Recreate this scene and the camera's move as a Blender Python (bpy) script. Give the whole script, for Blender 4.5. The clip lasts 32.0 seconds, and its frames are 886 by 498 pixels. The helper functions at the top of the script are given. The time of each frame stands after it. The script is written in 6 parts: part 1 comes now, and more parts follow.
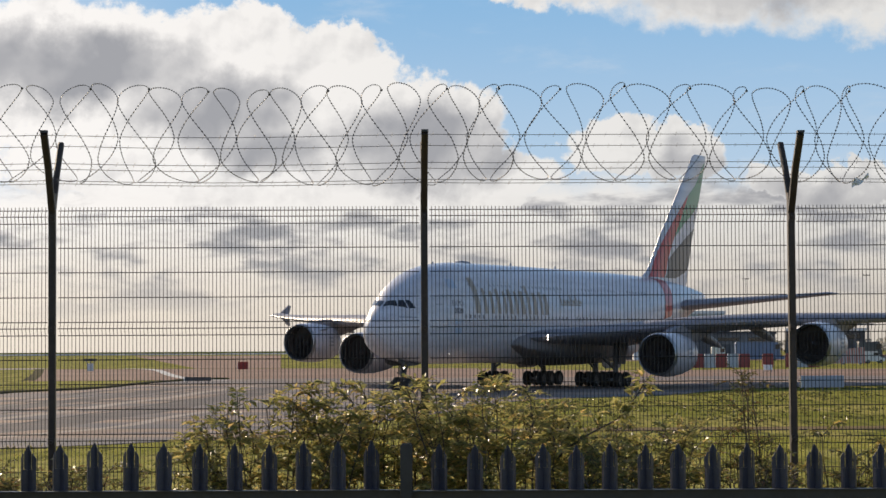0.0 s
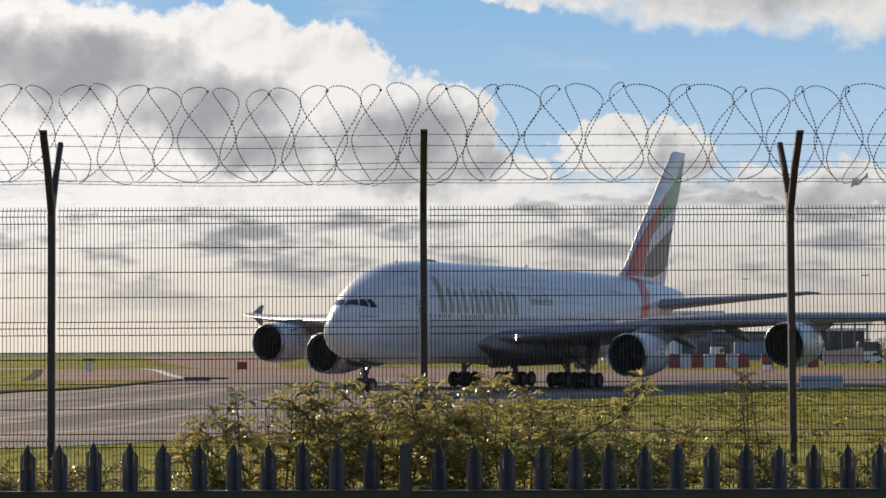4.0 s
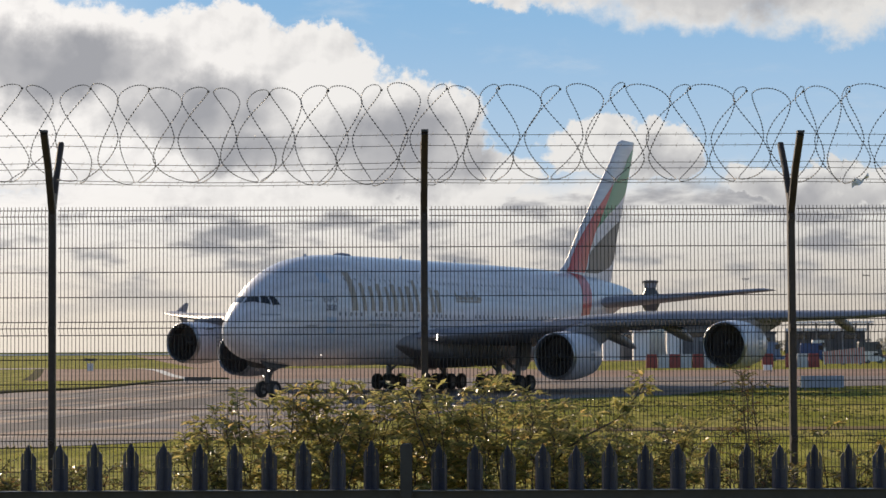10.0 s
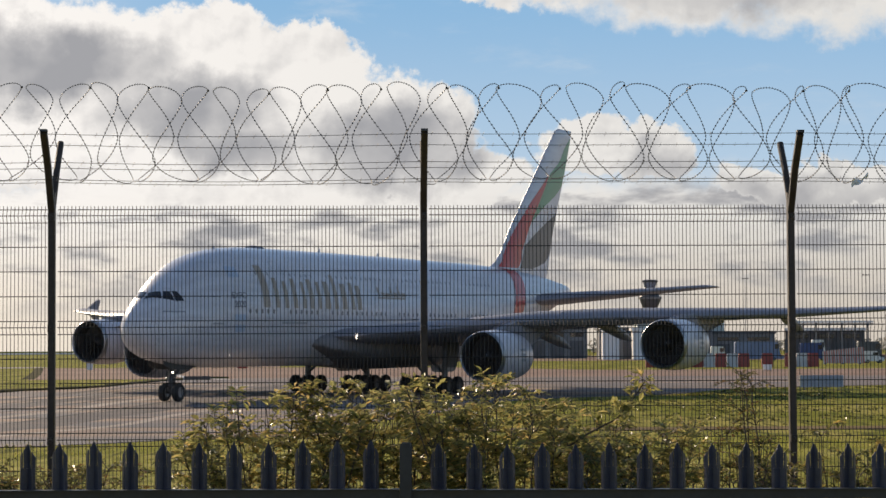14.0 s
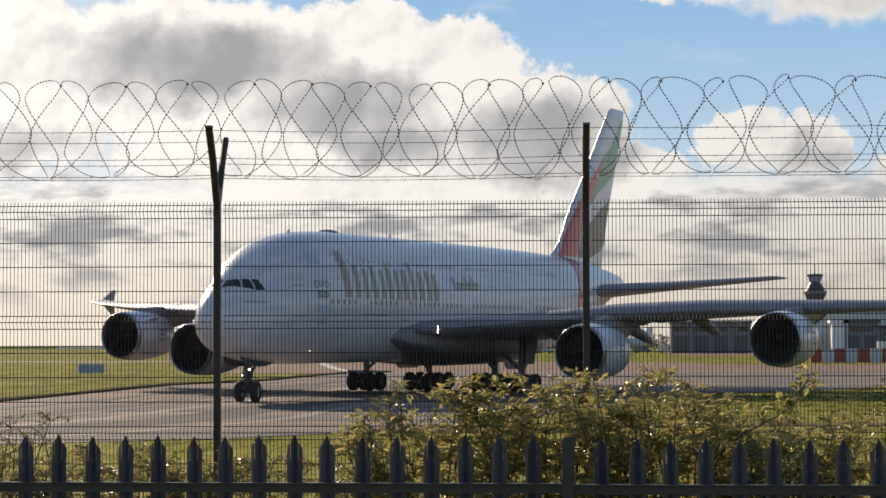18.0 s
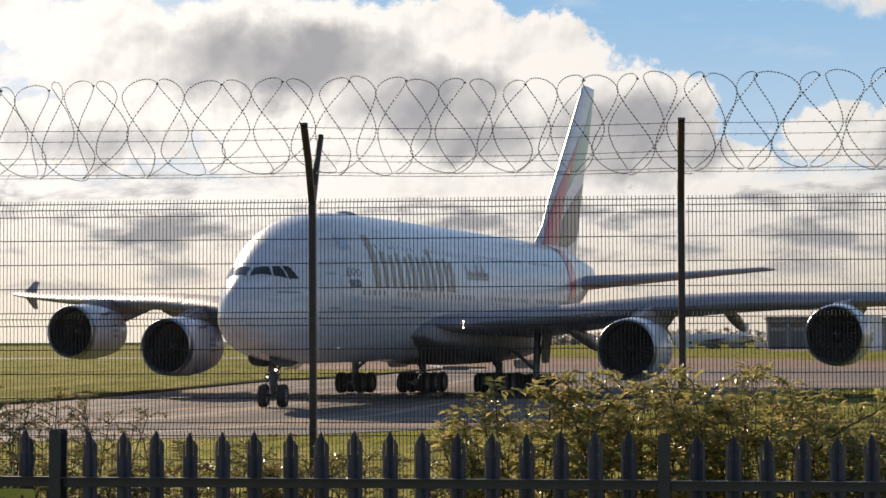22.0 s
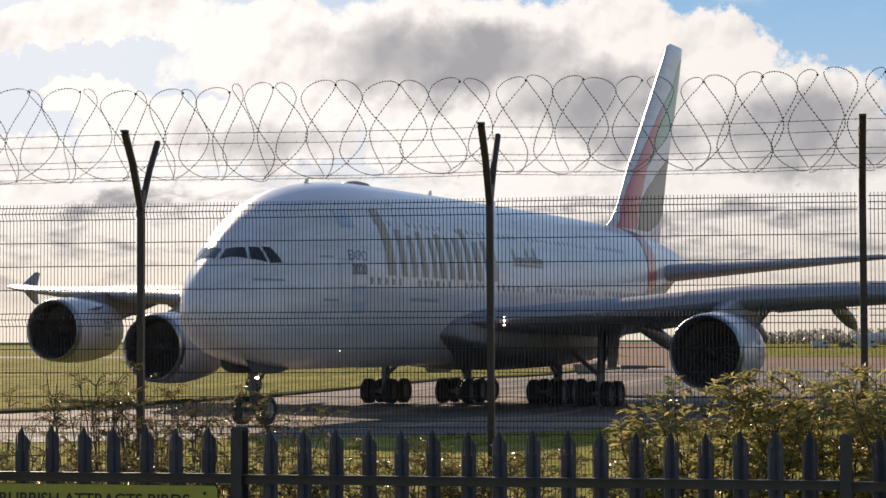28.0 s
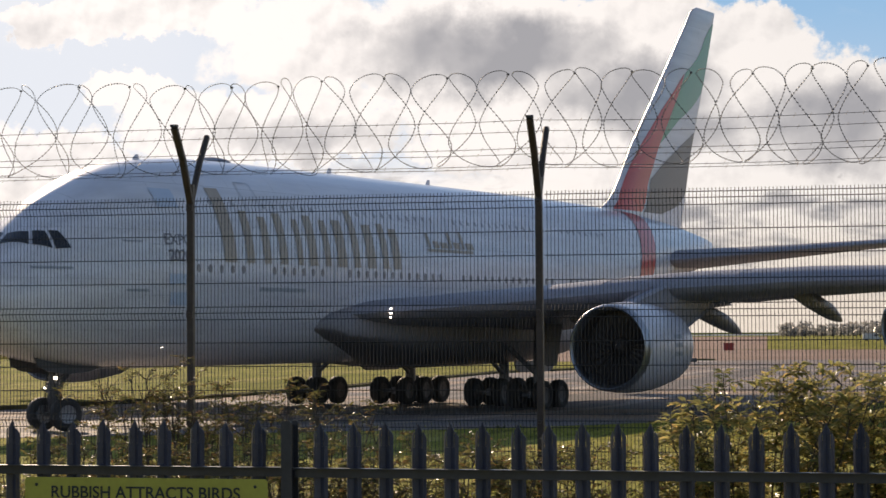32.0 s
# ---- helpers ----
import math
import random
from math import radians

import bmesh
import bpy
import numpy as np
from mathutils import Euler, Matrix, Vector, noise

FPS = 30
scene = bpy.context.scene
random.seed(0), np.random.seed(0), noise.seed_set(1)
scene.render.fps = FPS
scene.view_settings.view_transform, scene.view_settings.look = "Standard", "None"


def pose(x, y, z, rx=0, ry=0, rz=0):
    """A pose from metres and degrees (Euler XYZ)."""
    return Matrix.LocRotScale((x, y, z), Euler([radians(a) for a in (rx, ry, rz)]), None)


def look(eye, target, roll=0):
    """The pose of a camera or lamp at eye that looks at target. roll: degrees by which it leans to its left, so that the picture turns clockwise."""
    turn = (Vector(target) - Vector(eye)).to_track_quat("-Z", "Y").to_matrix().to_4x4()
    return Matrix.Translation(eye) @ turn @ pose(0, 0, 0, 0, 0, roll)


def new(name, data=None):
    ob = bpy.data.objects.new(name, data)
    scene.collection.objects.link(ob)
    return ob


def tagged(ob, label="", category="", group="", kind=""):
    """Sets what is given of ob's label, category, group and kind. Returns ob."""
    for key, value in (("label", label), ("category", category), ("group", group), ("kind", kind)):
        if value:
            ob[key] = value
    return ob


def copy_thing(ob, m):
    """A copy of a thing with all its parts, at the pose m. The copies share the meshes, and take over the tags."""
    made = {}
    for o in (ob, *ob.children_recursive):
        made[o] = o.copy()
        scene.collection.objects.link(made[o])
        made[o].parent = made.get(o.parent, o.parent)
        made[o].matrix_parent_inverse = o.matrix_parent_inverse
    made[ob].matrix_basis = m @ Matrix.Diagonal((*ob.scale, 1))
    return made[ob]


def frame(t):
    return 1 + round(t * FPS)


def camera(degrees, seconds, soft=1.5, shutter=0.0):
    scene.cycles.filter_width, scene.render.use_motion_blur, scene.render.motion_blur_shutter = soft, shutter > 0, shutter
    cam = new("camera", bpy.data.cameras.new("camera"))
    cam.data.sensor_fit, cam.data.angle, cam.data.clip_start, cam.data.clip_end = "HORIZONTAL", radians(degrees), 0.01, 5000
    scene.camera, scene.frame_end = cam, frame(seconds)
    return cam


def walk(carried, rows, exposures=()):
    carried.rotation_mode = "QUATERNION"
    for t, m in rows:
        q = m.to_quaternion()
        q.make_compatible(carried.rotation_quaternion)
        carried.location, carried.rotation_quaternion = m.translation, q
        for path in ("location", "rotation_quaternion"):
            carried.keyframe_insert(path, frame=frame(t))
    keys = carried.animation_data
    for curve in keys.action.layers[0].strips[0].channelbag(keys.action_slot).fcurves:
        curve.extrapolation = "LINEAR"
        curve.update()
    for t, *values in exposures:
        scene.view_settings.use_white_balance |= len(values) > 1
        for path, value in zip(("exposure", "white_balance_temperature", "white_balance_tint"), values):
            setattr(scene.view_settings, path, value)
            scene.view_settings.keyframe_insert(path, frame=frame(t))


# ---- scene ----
EXPO = 0.0
SKY = 0.15
EYE = Vector((0.0, 0.0, 3.555))   # the tripod, above the level of the taxiway
cam = camera(23.64, 32.0, soft=1.5, shutter=0.9)

# seconds, pan to the left, tilt, roll in degrees
PAN = [
    (0, 0.003, 2.695, -0.326),
    (0.5, 0.003, 2.695, -0.324),
    (1, 0.003, 2.695, -0.323),
    (1.5, 0.003, 2.695, -0.321),
    (2, 0.003, 2.695, -0.320),
    (2.5, 0.003, 2.695, -0.318),
    (3, 0.003, 2.695, -0.317),
    (3.5, -0.020, 2.695, -0.316),
    (5.5, 0.003, 2.695, -0.310),
    (6, 0.003, 2.695, -0.308),
    (6.5, 0.002, 2.695, -0.308),
    (7, 0.002, 2.695, -0.307),
    (7.5, 0.009, 2.695, -0.305),
    (8, 0.002, 2.695, -0.306),
    (8.5, 0.002, 2.695, -0.305),
    (9, 0.002, 2.695, -0.304),
    (9.5, -0.009, 2.695, -0.302),
    (10, 0.002, 2.695, -0.304),
    (10.5, 0.002, 2.695, -0.304),
    (11, 0.002, 2.689, -0.298),
    (11.5, 0.003, 2.672, -0.304),
    (12, 0.003, 2.666, -0.304),
    (12.5, 0.003, 2.672, -0.304),
    (13, 0.003, 2.672, -0.304),
    (13.5, 0.002, 2.672, -0.285),
    (15.5, -0.032, 2.693, -0.218),
    (15.6, 0.558, 2.688, -0.215),
    (15.7, 1.421, 2.683, -0.212),
    (15.8, 2.139, 2.674, -0.206),
    (15.9, 2.689, 2.661, -0.199),
    (16, 3.209, 2.648, -0.191),
    (16.1, 3.514, 2.645, -0.187),
    (16.2, 3.986, 2.642, -0.183),
    (16.3, 4.215, 2.638, -0.180),
    (16.4, 4.367, 2.635, -0.176),
    (16.5, 4.489, 2.632, -0.172),
    (16.6, 4.535, 2.623, -0.172),
    (16.7, 4.611, 2.615, -0.171),
    (16.8, 4.702, 2.606, -0.171),
    (16.9, 4.763, 2.598, -0.170),
    (17, 4.816, 2.589, -0.170),
    (17.5, 4.368, 2.565, -0.174),
    (18, 4.380, 2.541, -0.171),
    (18.5, 4.349, 2.538, -0.176),
    (19, 4.325, 2.517, -0.181),
    (19.4, 4.044, 2.516, -0.196),
    (19.5, 3.938, 2.516, -0.200),
    (19.6, 3.900, 2.515, -0.205),
    (19.7, 3.877, 2.515, -0.209),
    (19.8, 3.869, 2.514, -0.214),
    (19.9, 3.999, 2.514, -0.218),
    (20, 4.440, 2.513, -0.223),
    (20.1, 4.760, 2.510, -0.227),
    (20.2, 5.057, 2.506, -0.230),
    (20.3, 5.201, 2.503, -0.234),
    (20.4, 5.383, 2.499, -0.237),
    (20.5, 5.527, 2.496, -0.241),
    (20.6, 5.664, 2.490, -0.243),
    (20.7, 5.793, 2.484, -0.245),
    (20.8, 5.952, 2.478, -0.247),
    (20.9, 6.081, 2.472, -0.249),
    (21, 6.248, 2.466, -0.251),
    (21.5, 6.750, 2.454, -0.236),
    (22, 6.943, 2.447, -0.239),
    (22.5, 7.274, 2.435, -0.232),
    (23, 7.824, 2.435, -0.234),
    (23.5, 8.584, 2.428, -0.239),
    (24, 9.176, 2.418, -0.253),
    (24.5, 9.576, 2.437, -0.257),
    (26.5, 10.487, 2.477, -0.245),
    (27, 10.784, 2.475, -0.238),
    (27.5, 11.445, 2.454, -0.234),
    (28, 11.747, 2.437, -0.220),
    (28.5, 11.632, 2.365, -0.226),
    (29, 11.615, 2.339, -0.231),
    (29.5, 11.695, 2.346, -0.239),
    (30, 11.882, 2.339, -0.234),
    (30.5, 12.487, 2.351, -0.254),
    (31, 12.829, 2.313, -0.278),
    (31.5, 12.814, 2.298, -0.335),
    (32, 13.075, 2.263, -0.367),
]


def aim(pan, tilt, roll):
    a, b = radians(pan), radians(tilt)
    return look(EYE, EYE + Vector((-math.sin(a) * math.cos(b), math.cos(a) * math.cos(b), math.sin(b))), roll)


walk(cam, [(t, aim(a, b, c)) for t, a, b, c in PAN], exposures=[(0, EXPO + 0.04, 7700, 15), (9, EXPO + 0.03, 7700, 15), (13, EXPO + 0.02, 7800, 15), (17, EXPO + 0.09, 8000, 15), (22, EXPO + 0.13, 8050, 16), (32, EXPO + 0.10, 8000, 18)])

# ---- light ----
SUN_AZ, SUN_EL = -31.0, 22.0
world = bpy.data.worlds.new("sky")
scene.world = world
world.use_nodes = True
wn = world.node_tree
sky = wn.nodes.new("ShaderNodeTexSky")
sky.sky_type, sky.sun_disc = "NISHITA", False
sky.sun_elevation, sky.sun_rotation = radians(SUN_EL), radians(SUN_AZ)
sky.air_density, sky.dust_density, sky.ozone_density = 1.0, 0.05, 3.0
wn.links.new(sky.outputs[0], wn.nodes["Background"].inputs[0])
wn.nodes["Background"].inputs[1].default_value = SKY
sun = new("sun", bpy.data.lights.new("sun", "SUN"))
sun.data.energy, sun.data.angle, sun.data.color = 4.8, radians(0.55), (1.0, 0.90, 0.75)
sa, se = radians(SUN_AZ), radians(SUN_EL)
sun.matrix_world = look((0, 0, 60), Vector((0, 0, 60)) - Vector((math.sin(sa) * math.cos(se), math.cos(sa) * math.cos(se), math.sin(se))))

# ---- materials ----
class Nodes:
    """A small wrapper to write node trees in a few lines."""

    def __init__(self, name):
        self.mat = bpy.data.materials.new(name)
        self.mat.use_nodes = True
        self.t = self.mat.node_tree
        self.bsdf = self.t.nodes["Principled BSDF"]
        self.out = self.t.nodes["Material Output"]

    def node(self, kind, **kw):
        n = self.t.nodes.new(kind)
        for k, v in kw.items():
            if k == "op":
                n.operation = v
            elif k == "mode":
                n.data_type = v
        return n

    def link(self, a, b):
        self.t.links.new(a, b)

    def put(self, sock, v):
        if isinstance(v, (int, float)):
            sock.default_value = v
        elif isinstance(v, (tuple, list)):
            sock.default_value = (*v, 1.0) if len(v) == 3 and sock.type == "RGBA" else v
        else:
            self.link(v, sock)

    def math(self, op, a, b=0.0, c=0.0, clamp=False):
        n = self.node("ShaderNodeMath", op=op)
        n.use_clamp = clamp
        for s, v in zip(n.inputs, (a, b, c)):
            self.put(s, v)
        return n.outputs[0]

    def mix(self, f, a, b):
        n = self.node("ShaderNodeMix", mode="RGBA")
        self.put(n.inputs[0], f), self.put(n.inputs[6], a), self.put(n.inputs[7], b)
        return n.outputs[2]

    def coords(self, scale=(1, 1, 1), which="Object"):
        tc = self.node("ShaderNodeTexCoord")
        mp = self.node("ShaderNodeMapping")
        mp.inputs["Scale"].default_value = scale
        self.link(tc.outputs[which], mp.inputs["Vector"])
        return mp.outputs[0]

    def noise(self, vec, scale, detail=4.0, rough=0.55, distort=0.0):
        n = self.node("ShaderNodeTexNoise")
        self.link(vec, n.inputs["Vector"])
        n.inputs["Scale"].default_value, n.inputs["Detail"].default_value = scale, detail
        n.inputs["Roughness"].default_value, n.inputs["Distortion"].default_value = rough, distort
        return n.outputs[0]

    def ramp(self, x, lo, hi):
        n = self.node("ShaderNodeMapRange")
        n.interpolation_type = "SMOOTHSTEP"
        self.put(n.inputs[0], x), self.put(n.inputs[1], lo), self.put(n.inputs[2], hi)
        return n.outputs[0]

    def bump(self, h, strength, dist):
        n = self.node("ShaderNodeBump")
        n.inputs["Strength"].default_value, n.inputs["Distance"].default_value = strength, dist
        self.link(h, n.inputs["Height"])
        self.link(n.outputs[0], self.bsdf.inputs["Normal"])

    def set(self, **kw):
        names = {"color": "Base Color", "rough": "Roughness", "metal": "Metallic", "coat": "Coat Weight", "coat_rough": "Coat Roughness",
                 "spec": "Specular IOR Level", "emit": "Emission Color", "power": "Emission Strength", "through": "Transmission Weight", "alpha": "Alpha"}
        for k, v in kw.items():
            self.put(self.bsdf.inputs[names[k]], v)
        return self.mat


def surf(name, dark, light, rough=0.6, metal=0.0, big=0.4, fine=14.0, bump=0.0, dist=0.01, coat=0.0, spread=0.08, scale=(1, 1, 1), perobj=0.0, spec=0.5):
    """Paint, metal, stone: two colours mixed by broad and fine noise, uneven gloss, fine relief."""
    n = Nodes(name)
    v = n.coords(scale)
    a, b = n.noise(v, big, 5.0), n.noise(v, fine, 3.0)
    f = n.math("ADD", n.math("MULTIPLY", n.ramp(a, 0.3, 0.7), 0.65), n.math("MULTIPLY", n.ramp(b, 0.3, 0.7), 0.35))
    if perobj:
        oi = n.node("ShaderNodeObjectInfo")
        f = n.math("ADD", f, n.math("MULTIPLY", n.math("SUBTRACT", oi.outputs["Random"], 0.5), perobj), clamp=True)
    n.set(color=n.mix(f, dark, light), metal=metal, coat=coat, coat_rough=0.12, spec=spec,
          rough=n.math("ADD", rough - spread, n.math("MULTIPLY", a, 2 * spread)))
    if bump:
        n.bump(b, bump, dist)
    return n.mat


def leafy(name, c1, c2, c3):
    """Leaves that let light through, each with its own shade of colour."""
    n = Nodes(name)
    g = n.node("ShaderNodeNewGeometry")
    r = g.outputs["Random Per Island"]
    col = n.mix(n.ramp(r, 0.0, 0.75), c1, c2)
    col = n.mix(n.ramp(r, 0.72, 1.0), col, c3)
    n.set(color=col, rough=0.33, spec=0.5)
    tr = n.node("ShaderNodeBsdfTranslucent")
    n.link(col, tr.inputs[0])
    mx = n.node("ShaderNodeMixShader")
    mx.inputs[0].default_value = 0.70
    n.link(n.bsdf.outputs[0], mx.inputs[1]), n.link(tr.outputs[0], mx.inputs[2])
    n.link(mx.outputs[0], n.out.inputs[0])
    return n.mat


def paint_panels(name, dark, light, rough, coat):
    """White aircraft paint: panel joints every few metres, faint streaks of dirt running aft."""
    n = Nodes(name)
    v = n.coords()
    br = n.node("ShaderNodeTexBrick")
    mp = n.coords((1, 1, 1))
    sep = n.node("ShaderNodeSeparateXYZ")
    n.link(mp, sep.inputs[0])
    cmb = n.node("ShaderNodeCombineXYZ")
    n.link(sep.outputs[0], cmb.inputs[0]), n.link(sep.outputs[2], cmb.inputs[1])
    n.link(cmb.outputs[0], br.inputs["Vector"])
    br.inputs["Scale"].default_value = 1.0
    br.inputs["Mortar Size"].default_value, br.inputs["Mortar Smooth"].default_value = 0.012, 0.3
    br.inputs["Brick Width"].default_value, br.inputs["Row Height"].default_value = 3.2, 1.9
    br.inputs["Color1"].default_value = br.inputs["Color2"].default_value = (1, 1, 1, 1)
    br.inputs["Mortar"].default_value = (0.72, 0.72, 0.72, 1)
    streak = n.noise(n.coords((0.15, 1, 1.6)), 1.2, 5.0)
    col = n.mix(n.ramp(streak, 0.3, 0.75), dark, light)
    mul = n.node("ShaderNodeMix", mode="RGBA")
    mul.blend_type = "MULTIPLY"
    mul.inputs[0].default_value = 1.0
    n.link(col, mul.inputs[6]), n.link(br.outputs[0], mul.inputs[7])
    n.set(color=mul.outputs[2], rough=n.math("ADD", rough, n.math("MULTIPLY", streak, 0.12)), coat=coat, coat_rough=0.1)
    n.bump(n.noise(v, 0.9, 2.0), 0.05, 0.05)
    return n.mat


def glow(name, color, power):
    n = Nodes(name)
    return n.set(color=color, emit=color, power=power, rough=0.3)


M_WHITE = paint_panels("aircraft_white_paint", (0.60, 0.588, 0.628), (0.735, 0.722, 0.765), 0.26, 0.35)
M_GREY = surf("wing_grey_paint", (0.22, 0.22, 0.255), (0.31, 0.308, 0.345), 0.52, 0.0, 0.25, 6.0)
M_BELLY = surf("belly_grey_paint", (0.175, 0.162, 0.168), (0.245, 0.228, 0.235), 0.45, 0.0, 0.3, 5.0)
M_BAY = surf("gear_bay_dark_paint", (0.05, 0.045, 0.043), (0.085, 0.08, 0.078), 0.55, 0.0, 0.5, 6.0)
M_METAL = surf("bare_aluminium", (0.34, 0.35, 0.37), (0.46, 0.47, 0.49), 0.38, 1.0, 0.8, 12.0)
M_STEEL = surf("landing_gear_steel", (0.14, 0.145, 0.155), (0.26, 0.265, 0.275), 0.45, 0.4, 1.2, 20.0)
M_WPAINT_DULL = surf("dull_white_mark", (0.30, 0.30, 0.30), (0.40, 0.40, 0.40), 0.5, 0.0, 2.0, 20.0)
M_DARK = surf("intake_dark", (0.048, 0.038, 0.036), (0.075, 0.062, 0.058), 0.5, 0.2, 2.0, 18.0)
M_FAN = surf("fan_blade_titanium", (0.055, 0.044, 0.041), (0.085, 0.07, 0.066), 0.6, 0.5, 2.0, 18.0)
M_TYRE = surf("tyre_rubber", (0.012, 0.012, 0.013), (0.03, 0.03, 0.03), 0.75, 0.0, 2.0, 30.0, 0.3, 0.01)
M_GLASS = surf("cockpit_glass", (0.012, 0.014, 0.018), (0.03, 0.033, 0.04), 0.08, 0.0, 1.0, 8.0, coat=0.5)
M_PANE = surf("cabin_pane", (0.17, 0.175, 0.20), (0.25, 0.255, 0.285), 0.15, 0.0, 1.0, 8.0)
M_COWL = surf("nacelle_grey_white_paint", (0.53, 0.515, 0.56), (0.65, 0.632, 0.675), 0.3, 0.0, 0.4, 5.0, coat=0.25)
M_PANE_PALE = surf("upper_cabin_pane", (0.36, 0.36, 0.39), (0.44, 0.44, 0.47), 0.15, 0.0, 1.0, 8.0)
M_GOLD = surf("gold_livery_paint", (0.36, 0.285, 0.225), (0.45, 0.365, 0.295), 0.4, 0.0, 0.7, 9.0)
M_INK = surf("grey_marking_paint", (0.30, 0.32, 0.36), (0.40, 0.42, 0.46), 0.5, 0.0, 0.7, 9.0)
M_SEAM = surf("faint_seam_grey", (0.46, 0.47, 0.52), (0.54, 0.55, 0.60), 0.4, 0.0, 0.7, 9.0)
M_TITLE = surf("dark_grey_title_paint", (0.17, 0.16, 0.19), (0.23, 0.22, 0.25), 0.45, 0.0, 0.7, 9.0)
M_BADGE = surf("pale_blue_badge_paint", (0.42, 0.50, 0.62), (0.50, 0.58, 0.70), 0.45, 0.0, 0.7, 9.0)
M_RED = surf("red_livery_paint", (0.55, 0.035, 0.02), (0.66, 0.05, 0.03), 0.3, 0.0, 0.3, 6.0, coat=0.3)
M_STOPRED = surf("dark_red_sign_face", (0.30, 0.03, 0.02), (0.38, 0.04, 0.03), 0.5, 0.0, 0.5, 6.0)
M_GREEN = surf("green_livery_paint", (0.03, 0.26, 0.13), (0.05, 0.32, 0.17), 0.3, 0.0, 0.3, 6.0, coat=0.3)
M_BLACK = surf("black_livery_paint", (0.06, 0.06, 0.066), (0.09, 0.09, 0.096), 0.35, 0.0, 0.3, 6.0, coat=0.3)
# glow of the aircraft's lamps, used as well for the added sun glint on the hull
M_LAMP_GLINT = glow("lamp_lens_and_glint", (1.0, 0.97, 0.9), 7.0)
M_FENCE = surf("green_black_coated_steel", (0.018, 0.018, 0.019), (0.036, 0.036, 0.037), 0.62, 0.15, 3.0, 40.0, perobj=0.2, spec=0.25)
M_POST = surf("weathered_dark_steel_post", (0.043, 0.031, 0.025), (0.083, 0.061, 0.049), 0.50, 0.1, 2.5, 30.0, 0.2, 0.004, perobj=0.3, spec=0.3)
M_WIRE = surf("galvanised_wire", (0.062, 0.060, 0.062), (0.115, 0.112, 0.114), 0.62, 0.3, 3.0, 40.0)
M_PALE = surf("blue_black_palisade_paint", (0.032, 0.035, 0.054), (0.060, 0.066, 0.097), 0.30, 0.15, 3.5, 38.0, 0.25, 0.003, perobj=0.5)
M_RAIL = surf("black_rail_paint", (0.020, 0.020, 0.024), (0.040, 0.041, 0.048), 0.38, 0.1, 3.5, 38.0, 0.25, 0.003, perobj=0.3)
M_SIGN = surf("yellow_sign_face", (0.33, 0.30, 0.035), (0.42, 0.385, 0.055), 0.5, 0.0, 2.5, 24.0)
M_LETTER = surf("black_lettering", (0.012, 0.012, 0.012), (0.02, 0.02, 0.02), 0.5, 0.0, 3.0, 20.0)
M_BARK = surf("shrub_bark", (0.05, 0.035, 0.022), (0.12, 0.085, 0.055), 0.8, 0.0, 8.0, 60.0, 0.5, 0.004)
M_LEAF = leafy("autumn_green_leaves", (0.19, 0.195, 0.065), (0.48, 0.425, 0.155), (0.66, 0.46, 0.18))
M_LEAF_DARK = leafy("bramble_leaves", (0.09, 0.10, 0.035), (0.19, 0.16, 0.055), (0.26, 0.14, 0.06))
M_LEAF_GOLD = leafy("turning_yellow_leaves", (0.24, 0.22, 0.07), (0.42, 0.34, 0.10), (0.48, 0.31, 0.08))
M_BLADE = leafy("grass_blades", (0.20, 0.21, 0.04), (0.36, 0.33, 0.085), (0.50, 0.43, 0.15))
M_TUFT = leafy("coarse_grass_tufts", (0.07, 0.078, 0.022), (0.12, 0.12, 0.036), (0.17, 0.145, 0.055))
# leaf green paled to grey: the haze of distance is put into the colour
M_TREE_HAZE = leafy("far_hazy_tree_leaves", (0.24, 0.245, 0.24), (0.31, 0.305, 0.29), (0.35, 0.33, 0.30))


def ground_mat(name, c1, c2, c3, big, fine, rough, bump, dist, spec=0.03, streak=None, tuft_shade=None):
    n = Nodes(name)
    v = n.coords()
    a, b, c = n.noise(v, big, 6.0, 0.6), n.noise(v, fine, 4.0, 0.6), n.noise(v, big * 6, 4.0)
    col = n.mix(n.ramp(a, 0.35, 0.68), c1, c2)
    col = n.mix(n.math("MULTIPLY", n.ramp(c, 0.45, 0.75), 0.55), col, c3)
    col = n.mix(n.math("MULTIPLY", b, 0.3), col, c1)
    if tuft_shade:
        # uneven tufts: dry straw, and dark dashes that paint in the tufts' shadows
        q = n.noise(n.coords((0.22, 0.045, 1.0)), 1.0, 5.0, 0.65)
        q2 = n.noise(n.coords((1.3, 0.20, 1.0)), 1.0, 5.0, 0.65)
        col = n.mix(n.math("MULTIPLY", n.ramp(q, 0.47, 0.60), 0.7), col, c3)
        col = n.mix(n.math("MULTIPLY", n.ramp(q2, 0.50, 0.62), 0.75), col, tuft_shade)
    if streak:
        # long stains and repaired lengths that follow the traffic
        s = n.noise(n.coords((0.05, 0.16, 1.0)), 1.0, 5.0, 0.55)
        w = n.noise(n.coords((0.012, 0.09, 1.0)), 1.0, 3.0, 0.5)
        wet = n.math("MAXIMUM", n.math("MULTIPLY", n.ramp(s, 0.46, 0.57), 0.85), n.math("MULTIPLY", n.ramp(w, 0.50, 0.54), 0.6))
        col = n.mix(wet, col, streak)
        rough = n.math("SUBTRACT", rough, n.math("MULTIPLY", wet, 0.22))
    n.set(color=col, rough=rough, spec=spec)
    n.bump(b, bump, dist)
    return n.mat


